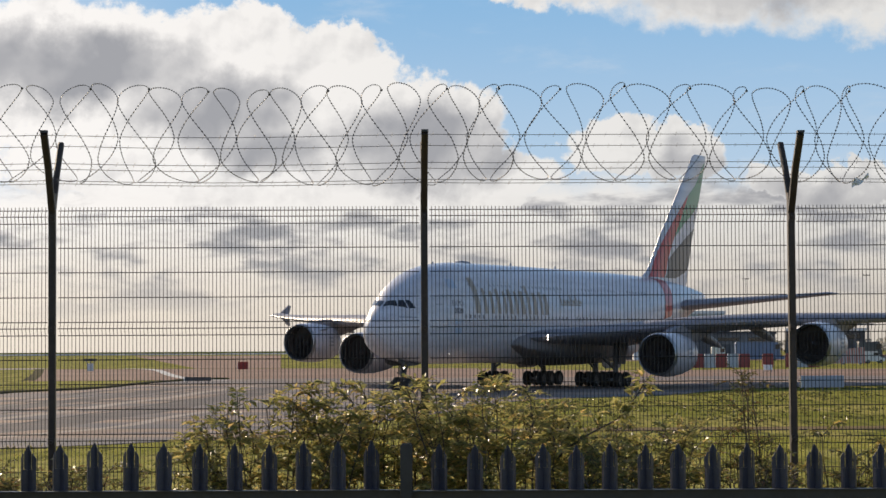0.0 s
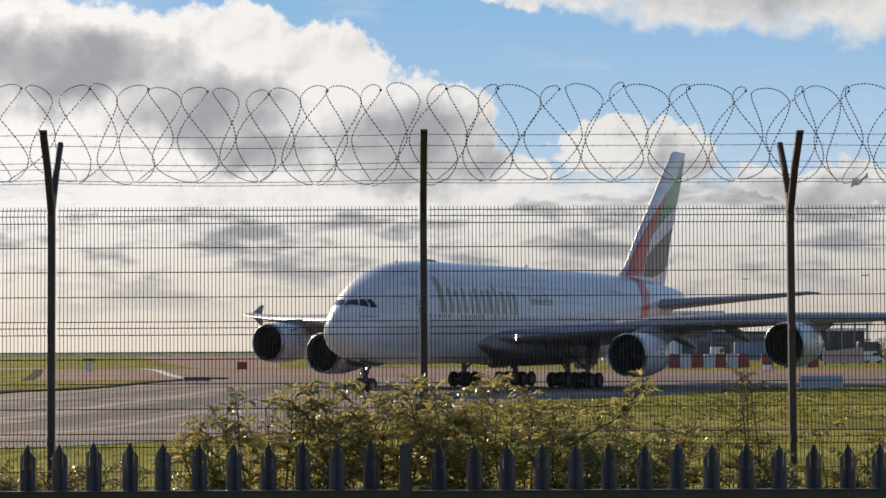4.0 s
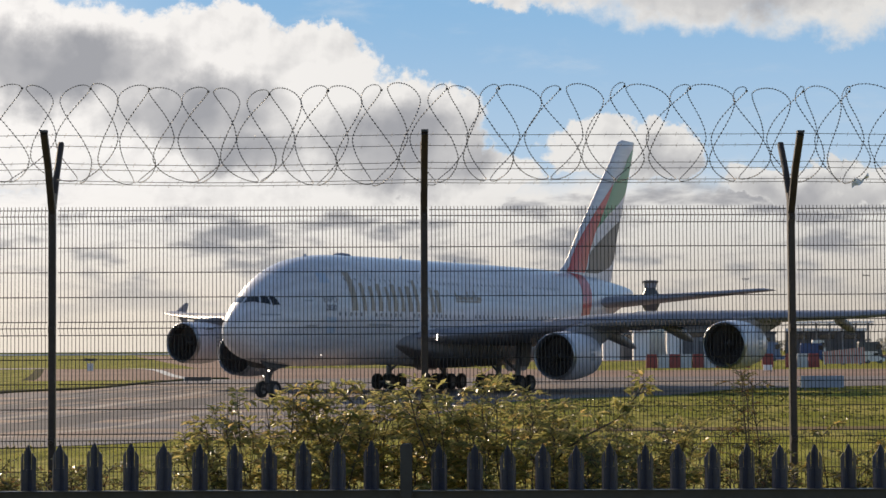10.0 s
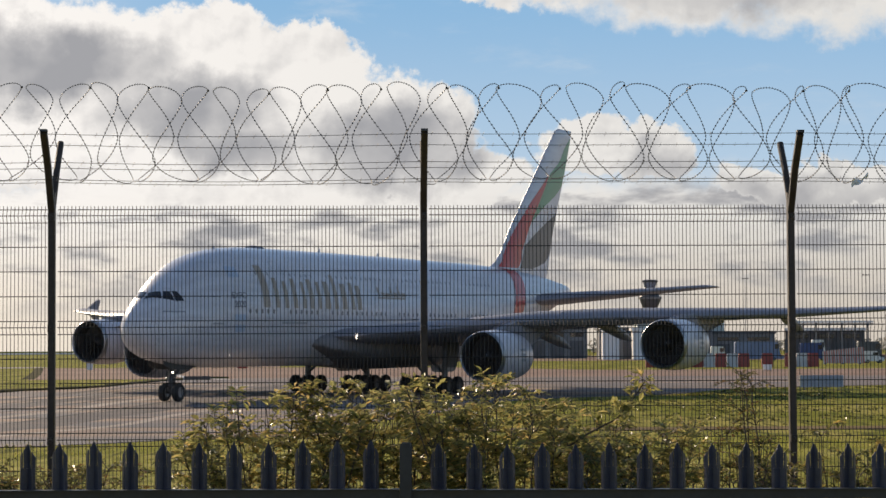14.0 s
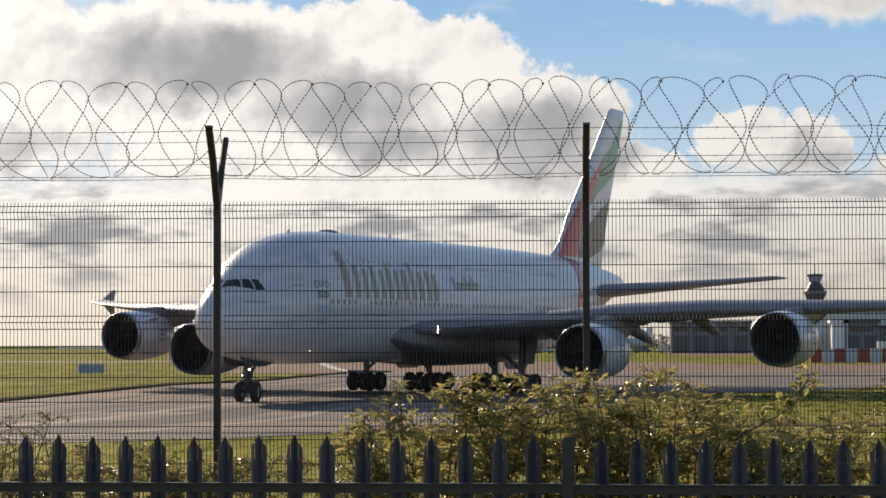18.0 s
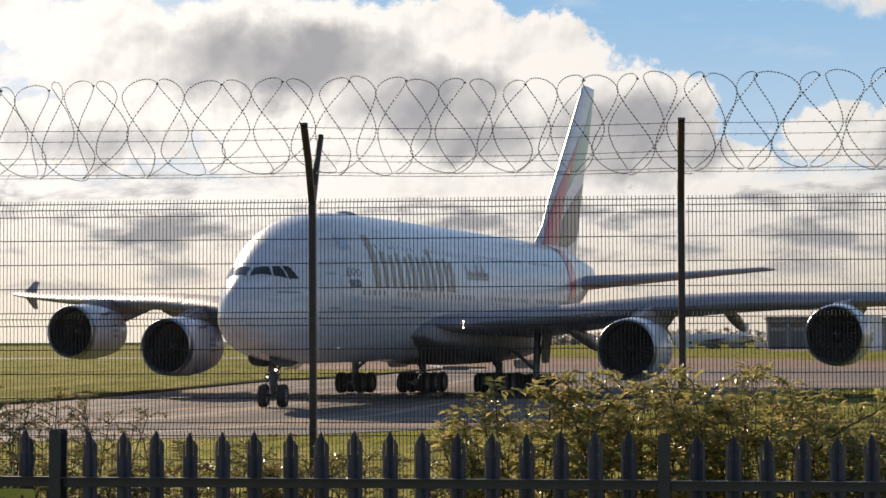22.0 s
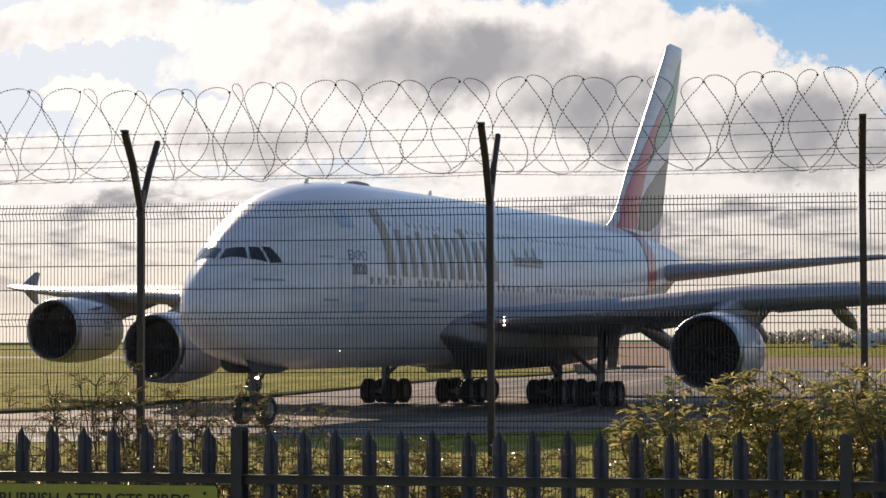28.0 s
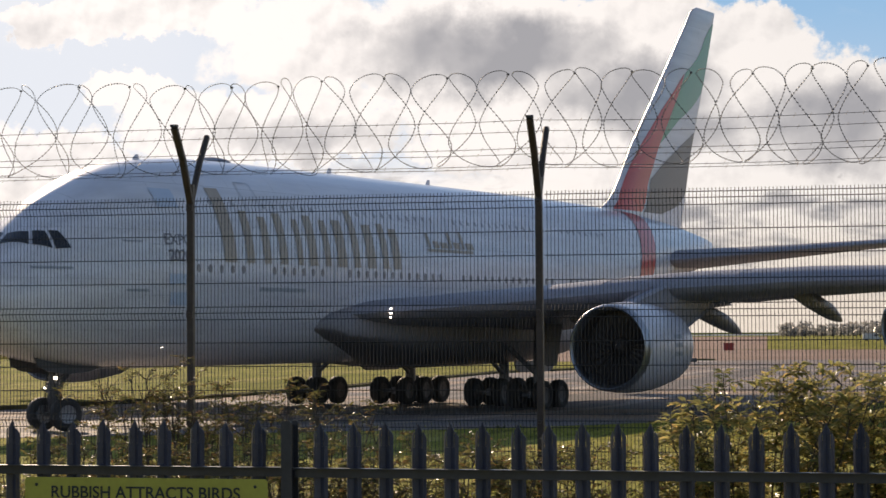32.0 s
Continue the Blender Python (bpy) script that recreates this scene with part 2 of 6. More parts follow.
M_GRASS = ground_mat("mown_airfield_grass", (0.178, 0.184, 0.026), (0.278, 0.264, 0.048), (0.39, 0.325, 0.095), 0.035, 5.0, 0.9, 1.0, 0.12, 0.02, None, (0.075, 0.076, 0.018))
M_VERGE = ground_mat("dry_verge_grass", (0.20, 0.195, 0.035), (0.36, 0.325, 0.075), (0.47, 0.40, 0.13), 0.12, 6.0, 0.9, 1.0, 0.10, 0.02, None, (0.11, 0.115, 0.025))
M_TAXI = ground_mat("worn_taxiway_asphalt", (0.285, 0.212, 0.168), (0.365, 0.275, 0.220), (0.20, 0.155, 0.130), 0.05, 3.0, 0.88, 0.4, 0.01, 0.06, (0.135, 0.134, 0.142))
M_RUNWAY = ground_mat("reddish_runway_asphalt", (0.275, 0.180, 0.138), (0.345, 0.235, 0.180), (0.21, 0.145, 0.112), 0.03, 2.0, 0.85, 0.4, 0.01, 0.04)
M_PATCH = ground_mat("resurfaced_pale_asphalt", (0.30, 0.255, 0.22), (0.38, 0.325, 0.28), (0.24, 0.20, 0.17), 0.06, 3.0, 0.8, 0.3, 0.01, 0.08)
M_PATCH_DARK = ground_mat("resurfaced_dark_asphalt", (0.115, 0.106, 0.106), (0.170, 0.150, 0.142), (0.225, 0.180, 0.155), 0.06, 3.0, 0.8, 0.3, 0.01, 0.06)
# near-white colour that imitates light reflected by wet pavement
M_GLARE_LINE = ground_mat("pale_wet_pavement_glare", (0.55, 0.54, 0.50), (0.72, 0.70, 0.66), (0.35, 0.33, 0.30), 0.3, 6.0, 0.6, 0.2, 0.005)
M_EARTH = ground_mat("worn_earth_track", (0.16, 0.11, 0.06), (0.24, 0.165, 0.09), (0.17, 0.15, 0.05), 0.3, 5.0, 0.9, 0.6, 0.03)
M_SOIL = ground_mat("turf_edge_soil", (0.05, 0.045, 0.022), (0.10, 0.09, 0.03), (0.07, 0.055, 0.03), 0.4, 6.0, 0.95, 0.8, 0.03)
M_TAR = ground_mat("tar_joint", (0.03, 0.028, 0.027), (0.05, 0.046, 0.043), (0.06, 0.055, 0.05), 0.3, 6.0, 0.6, 0.2, 0.005)
M_CLAD = surf("grey_cladding", (0.17, 0.175, 0.185), (0.25, 0.255, 0.265), 0.5, 0.0, 0.05, 0.7)
M_PALEGREEN = surf("pale_green_white_cladding", (0.50, 0.54, 0.50), (0.60, 0.64, 0.60), 0.5, 0.0, 0.05, 0.7)
M_CLADW = surf("white_cladding", (0.78, 0.78, 0.77), (0.88, 0.88, 0.86), 0.5, 0.0, 0.05, 0.7)
M_ROOF = surf("dark_roof_sheet", (0.075, 0.077, 0.083), (0.12, 0.122, 0.13), 0.5, 0.0, 0.05, 0.7)
M_CONC = surf("tower_concrete", (0.20, 0.19, 0.18), (0.30, 0.29, 0.27), 0.8, 0.0, 0.1, 1.5)
M_PALEBLUE = surf("pale_blue_vehicle_paint", (0.15, 0.20, 0.32), (0.20, 0.26, 0.40), 0.4, 0.0, 0.3, 4.0)
M_LEG = surf("dark_grey_leg_paint", (0.055, 0.055, 0.06), (0.11, 0.11, 0.115), 0.5, 0.2, 1.2, 20.0)
M_BLUE = surf("blue_vehicle_paint", (0.03, 0.06, 0.18), (0.05, 0.09, 0.24), 0.3, 0.0, 0.3, 4.0)
M_SIGNB = surf("pale_blue_sign_back", (0.27, 0.33, 0.45), (0.37, 0.43, 0.55), 0.45, 0.0, 0.5, 5.0)
# pale warm grey instead of hedge green, aerial haze painted in
M_HAZE = surf("hazy_far_hedge", (0.50, 0.48, 0.44), (0.62, 0.59, 0.54), 0.9, 0.0, 0.02, 0.3)
M_STRIPE = surf("faded_red_stripe", (0.56, 0.19, 0.15), (0.68, 0.27, 0.22), 0.5, 0.0, 0.5, 4.0)
M_WPAINT = surf("white_vehicle_paint", (0.66, 0.66, 0.65), (0.80, 0.80, 0.79), 0.3, 0.0, 0.3, 4.0)
M_WPAINT_GREY = surf("dusty_white_plastic", (0.46, 0.46, 0.47), (0.58, 0.58, 0.59), 0.5, 0.0, 0.5, 4.0)
M_ORANGE = surf("red_barrier_plastic", (0.30, 0.05, 0.04), (0.38, 0.07, 0.055), 0.5, 0.0, 0.5, 4.0)


# ---- mesh helpers ----
class Geo:
    """Collects vertices and faces of one mesh."""

    def __init__(self):
        self.v, self.f = [], []

    def add(self, verts, faces):
        o = len(self.v)
        self.v += [tuple(p) for p in verts]
        self.f += [tuple(i + o for i in q) for q in faces]
        return self

    def box(self, c, s, m=None):
        x, y, z = (k / 2 for k in s)
        vs = [Vector((c[0] + a * x, c[1] + b * y, c[2] + d * z)) for a in (-1, 1) for b in (-1, 1) for d in (-1, 1)]
        if m:
            vs = [m @ p for p in vs]
        return self.add(vs, [(0, 1, 3, 2), (4, 6, 7, 5), (0, 4, 5, 1), (2, 3, 7, 6), (0, 2, 6, 4), (1, 5, 7, 3)])

    def loft(self, rings, close=True, caps=True):
        n = len(rings[0])
        o = len(self.v)
        for r in rings:
            self.v += [tuple(p) for p in r]
        for i in range(len(rings) - 1):
            for j in range(n if close else n - 1):
                a, b = o + i * n + j, o + i * n + (j + 1) % n
                self.f.append((a, b, b + n, a + n))
        if caps:
            self.f.append(tuple(o + j for j in reversed(range(n))))
            self.f.append(tuple(o + (len(rings) - 1) * n + j for j in range(n)))
        return self

    def tube(self, pts, r, n=6, closed=False):
        pts = [Vector(p) for p in pts]
        rings = []
        for i, p in enumerate(pts):
            d = pts[min(i + 1, len(pts) - 1)] - pts[max(i - 1, 0)]
            d = d.normalized() if d.length > 1e-9 else Vector((0, 0, 1))
            up = Vector((0, 0, 1)) if abs(d.z) < 0.92 else Vector((1, 0, 0))
            u = d.cross(up).normalized()
            w = u.cross(d)
            rr = r[i] if isinstance(r, (list, tuple)) else r
            rings.append([p + (u * math.cos(2 * math.pi * k / n) + w * math.sin(2 * math.pi * k / n)) * rr for k in range(n)])
        return self.loft(rings)

    def turn(self, profile, n=24, axis="x", c=(0, 0, 0), caps=False):
        """A surface of revolution: profile of (along, radius)."""
        rings = []
        for a, r in profile:
            ring = []
            for k in range(n):
                u, w = math.cos(2 * math.pi * k / n) * r, math.sin(2 * math.pi * k / n) * r
                p = {"x": (a, u, w), "y": (w, a, u), "z": (u, w, a)}[axis]
                ring.append((p[0] + c[0], p[1] + c[1], p[2] + c[2]))
            rings.append(ring)
        return self.loft(rings, caps=caps)

    def mesh(self, name, mat, smooth=False, sharp=None):
        me = bpy.data.meshes.new(name)
        me.from_pydata(self.v, [], self.f)
        me.materials.append(mat)
        if smooth:
            me.polygons.foreach_set("use_smooth", [True] * len(me.polygons))
            if sharp:
                me.set_sharp_from_angle(angle=radians(sharp))
        me.update()
        return me


def part(name, geo, mat, parent, label="", smooth=False, sharp=40, m=None, kind=""):
    """Links a mesh as one object under a thing or under a part."""
    me = geo if isinstance(geo, bpy.types.Mesh) else geo.mesh(name, mat, smooth, sharp)
    ob = new(name, me)
    ob.parent = parent
    if m is not None:
        ob.matrix_basis = m
    return tagged(ob, label, kind=kind)


def thing(name, label, category, m=None, group="", kind=""):
    ob = new(name)
    ob.empty_display_size = 0.2
    if m is not None:
        ob.matrix_basis = m
    return tagged(ob, label, category, group, kind)


def single(name, geo, mat, label, category="", smooth=False, sharp=40, m=None, group="", kind=""):
    ob = new(name, geo.mesh(name, mat, smooth, sharp))
    if m is not None:
        ob.matrix_basis = m
    return tagged(ob, label, category, group, kind)


def interp(x, table, k):
    """Piecewise smooth value of column k at x in a table of rows that start with x."""
    for a, b in zip(table, table[1:]):
        if x <= b[0]:
            return a[k] + (b[k] - a[k]) * max(0.0, (x - a[0]) / (b[0] - a[0]))
    return table[-1][k]


# ---- ground, pavement and sky ----
def ground_z(y):
    """The bank on which the fences stand falls to the level of the airfield."""
    table = [(-60, 1.9), (3, 1.9), (8, 1.35), (16, 1.3), (24, 1.0), (40, 0.45), (62, -0.10), (200, 0.0), (9000, 0.0)]
    return interp(y, table, 1)


def level(y):
    """The level of the paved lane, which runs on under the foot of the bank."""
    return min(0.0, -0.10 + (y - 62) * 0.10 / 138)


ys = [-4400, -800, -200, -60, -20, 0, 3, 5, 8, 10, 12, 14, 16, 20, 24, 30, 40, 50, 62, 80, 120, 200, 400, 800, 1600, 3000, 4400]
xs = [-4400, -1500, -500, -200, -100, -60, -30, -15, -8, -4, 0, 4, 8, 15, 30, 60, 100, 200, 500, 1500, 4400]
g = Geo()
g.v = [(x, y, ground_z(y)) for y in ys for x in xs]
g.f = [(j * len(xs) + i, j * len(xs) + i + 1, (j + 1) * len(xs) + i + 1, (j + 1) * len(xs) + i) for j in range(len(ys) - 1) for i in range(len(xs) - 1)]
single("ground", g, M_GRASS, "mown green airfield grass reaching the horizon", "grass", True, kind="structure")


# dry rough grass on the bank, ending in a ragged line
g = Geo()
cols = 120
near_far = [[], [], [], [], [], []]
for i in range(cols + 1):
    u = i / cols * 2 - 1
    for row, y in enumerate((11.0, 16.0, 24.0, 40.0, 62.0, 74.0)):
        if row == 5:
            y += 7.0 * noise.noise((i * 0.21, 0.3, 2.0)) + 2.0 * noise.noise((i * 0.9, 5.3, 2.0))
        near_far[row].append((u * (14 + y * 0.75), y, ground_z(y) + (0.02 if row < 5 else 0.004)))
g.loft(near_far, close=False, caps=False)
single("verge", g, M_VERGE, "dry rough yellowish grass verge on the bank", "grass", True, kind="structure")


def smooth_line(pts, n=8):
    """A Catmull-Rom curve through a few plan points."""
    p = [Vector((*q, 0)) for q in pts]
    p = [2 * p[0] - p[1]] + p + [2 * p[-1] - p[-2]]
    out = []
    for i in range(1, len(p) - 2):
        for k in range(n):
            t = k / n
            out.append(0.5 * (2 * p[i] + (p[i + 1] - p[i - 1]) * t + (2 * p[i - 1] - 5 * p[i] + 4 * p[i + 1] - p[i + 2]) * t * t + (3 * p[i] - p[i - 1] - 3 * p[i + 1] + p[i + 2]) * t ** 3))
    return out + [p[-2]]


def sheet(name, near, far, mat, z, label, thick=0.03):
    """A paved sheet between two plan lines of equal count, with a thin edge."""
    a, b = near, far
    m = min(len(a), len(b))
    top = [[(p.x, p.y, z + level(p.y)) for p in line[:m]] for line in (a, b)]
    gg = Geo()
    gg.loft([[(x, y, w - thick) for x, y, w in top[0]], top[0], top[1], [(x, y, w - thick) for x, y, w in top[1]]], close=False, caps=False)
    return single(name, gg, mat, label, "pavement", kind="structure")


def band(name, line, width, mat, z, label):
    """A painted line or tar joint along a plan curve."""
    gg = Geo()
    l, r = [], []
    for i, p in enumerate(line):
        d = (line[min(i + 1, len(line) - 1)] - line[max(i - 1, 0)]).normalized()
        q = Vector((-d.y, d.x, 0)) * width / 2
        w = z + level(p.y)
        l.append((p.x + q.x, p.y + q.y, w)), r.append((p.x - q.x, p.y - q.y, w))
    gg.loft([l, r], close=False, caps=False)
    return single(name, gg, mat, label, "line", kind="structure")


# the lane that the aircraft follows: near edge and far edge, both from the left to the right
LANE_NEAR = smooth_line([(-130, 36), (-85, 48), (-55, 58), (-40, 65), (-27, 73), (-14, 81), (-6, 95), (0, 120), (4.4, 142), (8.6, 150.7), (13, 155.5), (17.8, 161.2), (21.4, 172), (26.1, 182.5), (31, 186.5), (38, 191.5), (60, 199), (160, 214)])
LANE_FAR = smooth_line([(-130, 55), (-80, 72), (-52, 86), (-43, 97), (-39.5, 112), (-37.5, 130), (-37, 155), (-36.3, 180), (-32, 196), (-30.5, 236), (-24, 256), (0, 256), (12, 256), (18, 256), (24, 256), (32, 256), (60, 256), (160, 256)])
sheet("taxiway", LANE_NEAR, LANE_FAR, M_TAXI, 0.03, "worn grey asphalt taxiway with tar joints")
sheet("runway", smooth_line([(-49, 250), (0, 250), (24, 250), (60, 250), (120, 250), (240, 250), (420, 250)]), smooth_line([(-77, 405), (0, 385), (24, 334), (60, 334), (120, 340), (240, 352), (420, 372)]), M_RUNWAY, 0.026,
      "broad reddish asphalt runway behind the taxiway")
sheet("apron", smooth_line([(20, 560), (120, 560), (260, 560), (620, 560)]), smooth_line([(20, 900), (120, 900), (260, 900), (620, 900)]), M_RUNWAY, 0.03, "distant reddish apron before the hangars")
sheet("perimeter_road", smooth_line([(-420, 408), (-300, 405), (-180, 403), (-79, 406)]), smooth_line([(-420, 452), (-300, 446), (-180, 440), (-79, 432)]), M_PATCH, 0.02, "narrow pale perimeter strip across the grass")
sheet("earth_track", smooth_line([(-13, 83.2), (0, 91), (20, 92.5), (60, 92.5)]), smooth_line([(-12, 86), (0, 94.5), (20, 96.2), (60, 96.0)]), M_EARTH, 0.022, "worn brown earth track through the grass")
sheet("far_taxiway", smooth_line([(-47, 404), (-42, 403.5), (-37, 403), (-31, 402.5)]), smooth_line([(-190, 1300), (-160, 1300), (-130, 1300), (-100, 1300)]), M_RUNWAY, 0.024, "far reddish taxiway leading away to the horizon")
# a low ragged step of turf where the grass stands above the asphalt
g = Geo()
prof = [(0.0, 0.0), (-0.12, 0.16), (-0.45, 0.22), (-1.6, 0.0)]
edge = [p for p in LANE_FAR[:80]]
rows_ = []
for off, up in prof:
    r = []
    for i, p in enumerate(edge):
        d = (edge[min(i + 1, len(edge) - 1)] - edge[max(i - 1, 0)]).normalized()
        q = Vector((-d.y, d.x, 0))
        wob = 1 + 0.35 * noise.noise((i * 0.9, off * 3, 1.0))
        r.append((p.x - q.x * off, p.y - q.y * off, 0.02 + level(p.y) + up * wob))
    rows_.append(r)
g.loft(rows_, close=False, caps=False)
single("turf_step", g, M_SOIL, "low dark turf edge beside the taxiway", "verge", kind="structure")
band("turf_edge", smooth_line([(-49.4, 252), (-56, 290), (-66, 345), (-77, 404)]), 1.6, M_SOIL, 0.05, "dark ragged turf edge beside the runway")
band("turf_edge", smooth_line([(-77, 406), (-55, 405), (-30, 398), (0, 386)]), 2.6, M_SOIL, 0.05, "dark ragged turf edge behind the runway")
# curved pale band laid down in place of the reflection on wet pavement
band("edge_line", smooth_line([(-63.6, 418), (-57.6, 405), (-50.2, 372), (-38.1, 297), (-30.9, 260), (-25.3, 246)]), 1.5, M_GLARE_LINE, 0.034, "curved white band painted as glare off wet runway pavement")
for k, off in enumerate((6.5, 13, 20)):
    band("tar_joint", [p + Vector((off * 0.75, -off * 0.12, 0)) for p in smooth_line([(-120, 52), (-75, 66), (-48, 80), (-38, 97), (-35, 125), (-33, 165), (-31, 210)])], 0.22, M_TAR, 0.035, "dark sealed joint along the asphalt")
TRACK = smooth_line([(-120, 52), (-75, 66), (-48, 80), (-38, 97), (-35, 125), (-33, 165), (-31, 210)])
for off, wide, mat, lab in ((3.2, 1.3, M_PATCH_DARK, "dark resurfaced strip along the taxiway"), (9.6, 2.6, M_PATCH_DARK, "broad dark resurfaced strip along the taxiway"), (16.4, 1.1, M_PATCH, "pale resurfaced strip along the taxiway"),
                            (22.5, 3.4, M_PATCH_DARK, "broad dark resurfaced strip along the taxiway"), (28.0, 0.8, M_PATCH, "pale resurfaced strip along the taxiway")):
    band("asphalt_patch", [p + Vector((off * 0.75 + 0.25 * math.sin(i * 0.9 + off), -off * 0.12, 0)) for i, p in enumerate(TRACK)], wide, mat, 0.0335, lab)
for y0, x0, x1, wide in ((98, -34, -8, 1.2), (112, -33, -4, 2.4), (129, -33, -2, 1.4), (150, -31, 3, 3.6), (176, -30, 8, 2.0)):
    band("asphalt_patch", smooth_line([(x0, y0 + 1.0), ((x0 + x1) / 2, y0 - 0.6), (x1, y0 + 0.8)]), wide, M_PATCH_DARK, 0.0318, "dark resurfaced strip across the taxiway")
for y0 in (275, 310, 345, 380):
    band("runway_joint", smooth_line([(-60 + (360 if y0 < 330 else 60) * k / 2, y0) for k in range(3)]), 0.6, M_TAR, 0.032, "dark sealed joint across the runway")


# sky: a ring of cloud far behind everything, which drifts slowly
def cloud_mat():
    n = Nodes("drifting_cloud")
    v = n.coords()
    sep = n.node("ShaderNodeSeparateXYZ")
    n.link(v, sep.inputs[0])
    az = n.math("MULTIPLY", n.math("ARCTAN2", sep.outputs[0], sep.outputs[1]), 57.29578)
    flat = n.math("SQRT", n.math("ADD", n.math("MULTIPLY", sep.outputs[0], sep.outputs[0]), n.math("MULTIPLY", sep.outputs[1], sep.outputs[1])))
    el = n.math("MULTIPLY", n.math("ARCTAN2", sep.outputs[2], flat), 57.29578)
    cmb = n.node("ShaderNodeCombineXYZ")
    n.link(az, cmb.inputs[0]), n.link(el, cmb.inputs[1])
    pv = cmb.outputs[0]
    # billows that warp the outlines
    warp_x = n.math("MULTIPLY", n.math("SUBTRACT", n.noise(pv, 0.55, 6.0, 0.6), 0.5), 2.6)
    shift = n.node("ShaderNodeVectorMath", op="ADD")
    n.link(pv, shift.inputs[0])
    shift.inputs[1].default_value = (31.0, 17.0, 5.0)
    warp_y = n.math("MULTIPLY", n.math("SUBTRACT", n.noise(shift.outputs[0], 0.6, 7.0, 0.62), 0.5), 2.2)
    wa, we = n.math("ADD", az, warp_x), n.math("ADD", el, warp_y)
    dens = None
    for a, e, ra, re in CUMULUS:
        dx, dy = n.math("DIVIDE", n.math("SUBTRACT", wa, a), ra), n.math("DIVIDE", n.math("SUBTRACT", we, e), re)
        d = n.math("SUBTRACT", 1.0, n.math("ADD", n.math("MULTIPLY", dx, dx), n.math("MULTIPLY", dy, dy)))
        dens = d if dens is None else n.math("SMOOTH_MAX", dens, d, 0.25)
    fine = n.math("SUBTRACT", n.noise(pv, 1.6, 9.0, 0.62), 0.5)
    dens = n.math("ADD", dens, n.math("MULTIPLY", fine, 0.9))
    # the high cloud away from the sun has softer, thinner borders
    thin = n.ramp(az, 1.5, 4.5)
    high = n.math("MULTIPLY", thin, n.ramp(el, 7.0, 8.5))
    cover = n.ramp(dens, n.math("SUBTRACT", -0.08, n.math("MULTIPLY", high, 0.25)), n.math("ADD", 0.27, n.math("MULTIPLY", high, 0.45)))

    def moved(vec, x, y, sx=1.0, sy=1.0):
        a = n.node("ShaderNodeVectorMath", op="MULTIPLY_ADD")
        n.link(vec, a.inputs[0])
        a.inputs[1].default_value, a.inputs[2].default_value = (sx, sy, 1.0), (x, y, 0.0)
        return a.outputs[0]

    # relief of the billows: lighter on the side of the sun, greyer away from it
    relief = n.math("SUBTRACT", n.noise(moved(pv, 0.30, -0.45), 0.5, 3.0, 0.35), n.noise(pv, 0.5, 3.0, 0.35))
    core = None
    for a, e, ra, re, w in CORES:
        dx, dy = n.math("DIVIDE", n.math("SUBTRACT", wa, a), ra), n.math("DIVIDE", n.math("SUBTRACT", we, e), re)
        d = n.math("MULTIPLY", n.math("SUBTRACT", 1.0, n.math("ADD", n.math("MULTIPLY", dx, dx), n.math("MULTIPLY", dy, dy))), w)
        core = d if core is None else n.math("SMOOTH_MAX", core, d, 0.3)
    core = n.ramp(n.math("ADD", n.math("ADD", core, n.math("MULTIPLY", fine, 0.05)), n.math("MULTIPLY", relief, 0.8)), -0.40, 1.05)
    puff = n.math("SUBTRACT", n.noise(moved(pv, 0.10, -0.16), 1.5, 5.0, 0.5), n.noise(pv, 1.5, 5.0, 0.5))
    core = n.math("ADD", n.math("MULTIPLY", core, 0.95), n.math("ADD", n.math("MULTIPLY", n.math("MAXIMUM", relief, -0.06), 1.5), n.math("MULTIPLY", puff, n.math("SUBTRACT", 0.75, n.math("MULTIPLY", core, 0.6)))), clamp=True)
    # layered stratocumulus low in the sky: bright tops, grey undersides
    low, lift = moved(pv, 0, 0, 0.42, 1.35), moved(pv, 0.05, 0.38, 0.42, 1.35)
    band0, band1 = n.noise(low, 0.78, 8.0, 0.56, 0.1), n.noise(lift, 0.78, 8.0, 0.56, 0.1)
    under = n.math("ADD", n.math("MULTIPLY", n.math("SUBTRACT", band1, band0), 3.4), n.math("MULTIPLY", n.math("SUBTRACT", band0, 0.5), 3.0))
    stratus_grey = n.math("MULTIPLY", n.math("MULTIPLY", n.ramp(under, -0.16, 0.42), 1.0), n.ramp(el, 0.3, 2.6))
    stratus = n.math("SUBTRACT", 1.0, n.ramp(n.math("ADD", el, n.math("MULTIPLY", warp_y, 0.8)), 3.9, 5.2))
    wisp = n.math("MULTIPLY", n.ramp(n.noise(low, 0.55, 8.0, 0.62, 0.3), 0.52, 0.80), 0.28)
    alpha = n.math("MAXIMUM", n.math("MAXIMUM", cover, stratus), n.math("MULTIPLY", wisp, n.math("SUBTRACT", 1.0, n.ramp(el, 9.5, 14.0))))
    edge = n.math("SUBTRACT", 1.0, n.ramp(el, 12.0, 15.5))
    # brighter towards the side where the sun stands
    sunward = n.ramp(n.math("ABSOLUTE", n.math("SUBTRACT", az, SUN_AZ)), 47.0, 11.0)
    bright = n.mix(sunward, CLOUD_FAR, CLOUD_SUN)
    warm = n.math("MULTIPLY", n.math("SUBTRACT", 1.0, n.ramp(el, 0.4, 4.6)), 0.9)
    bright = n.mix(warm, bright, n.mix(sunward, CLOUD_LOW_FAR, CLOUD_LOW))
    grey = n.mix(n.ramp(el, 2.0, 6.5), CLOUD_GREY_LOW, CLOUD_GREY)
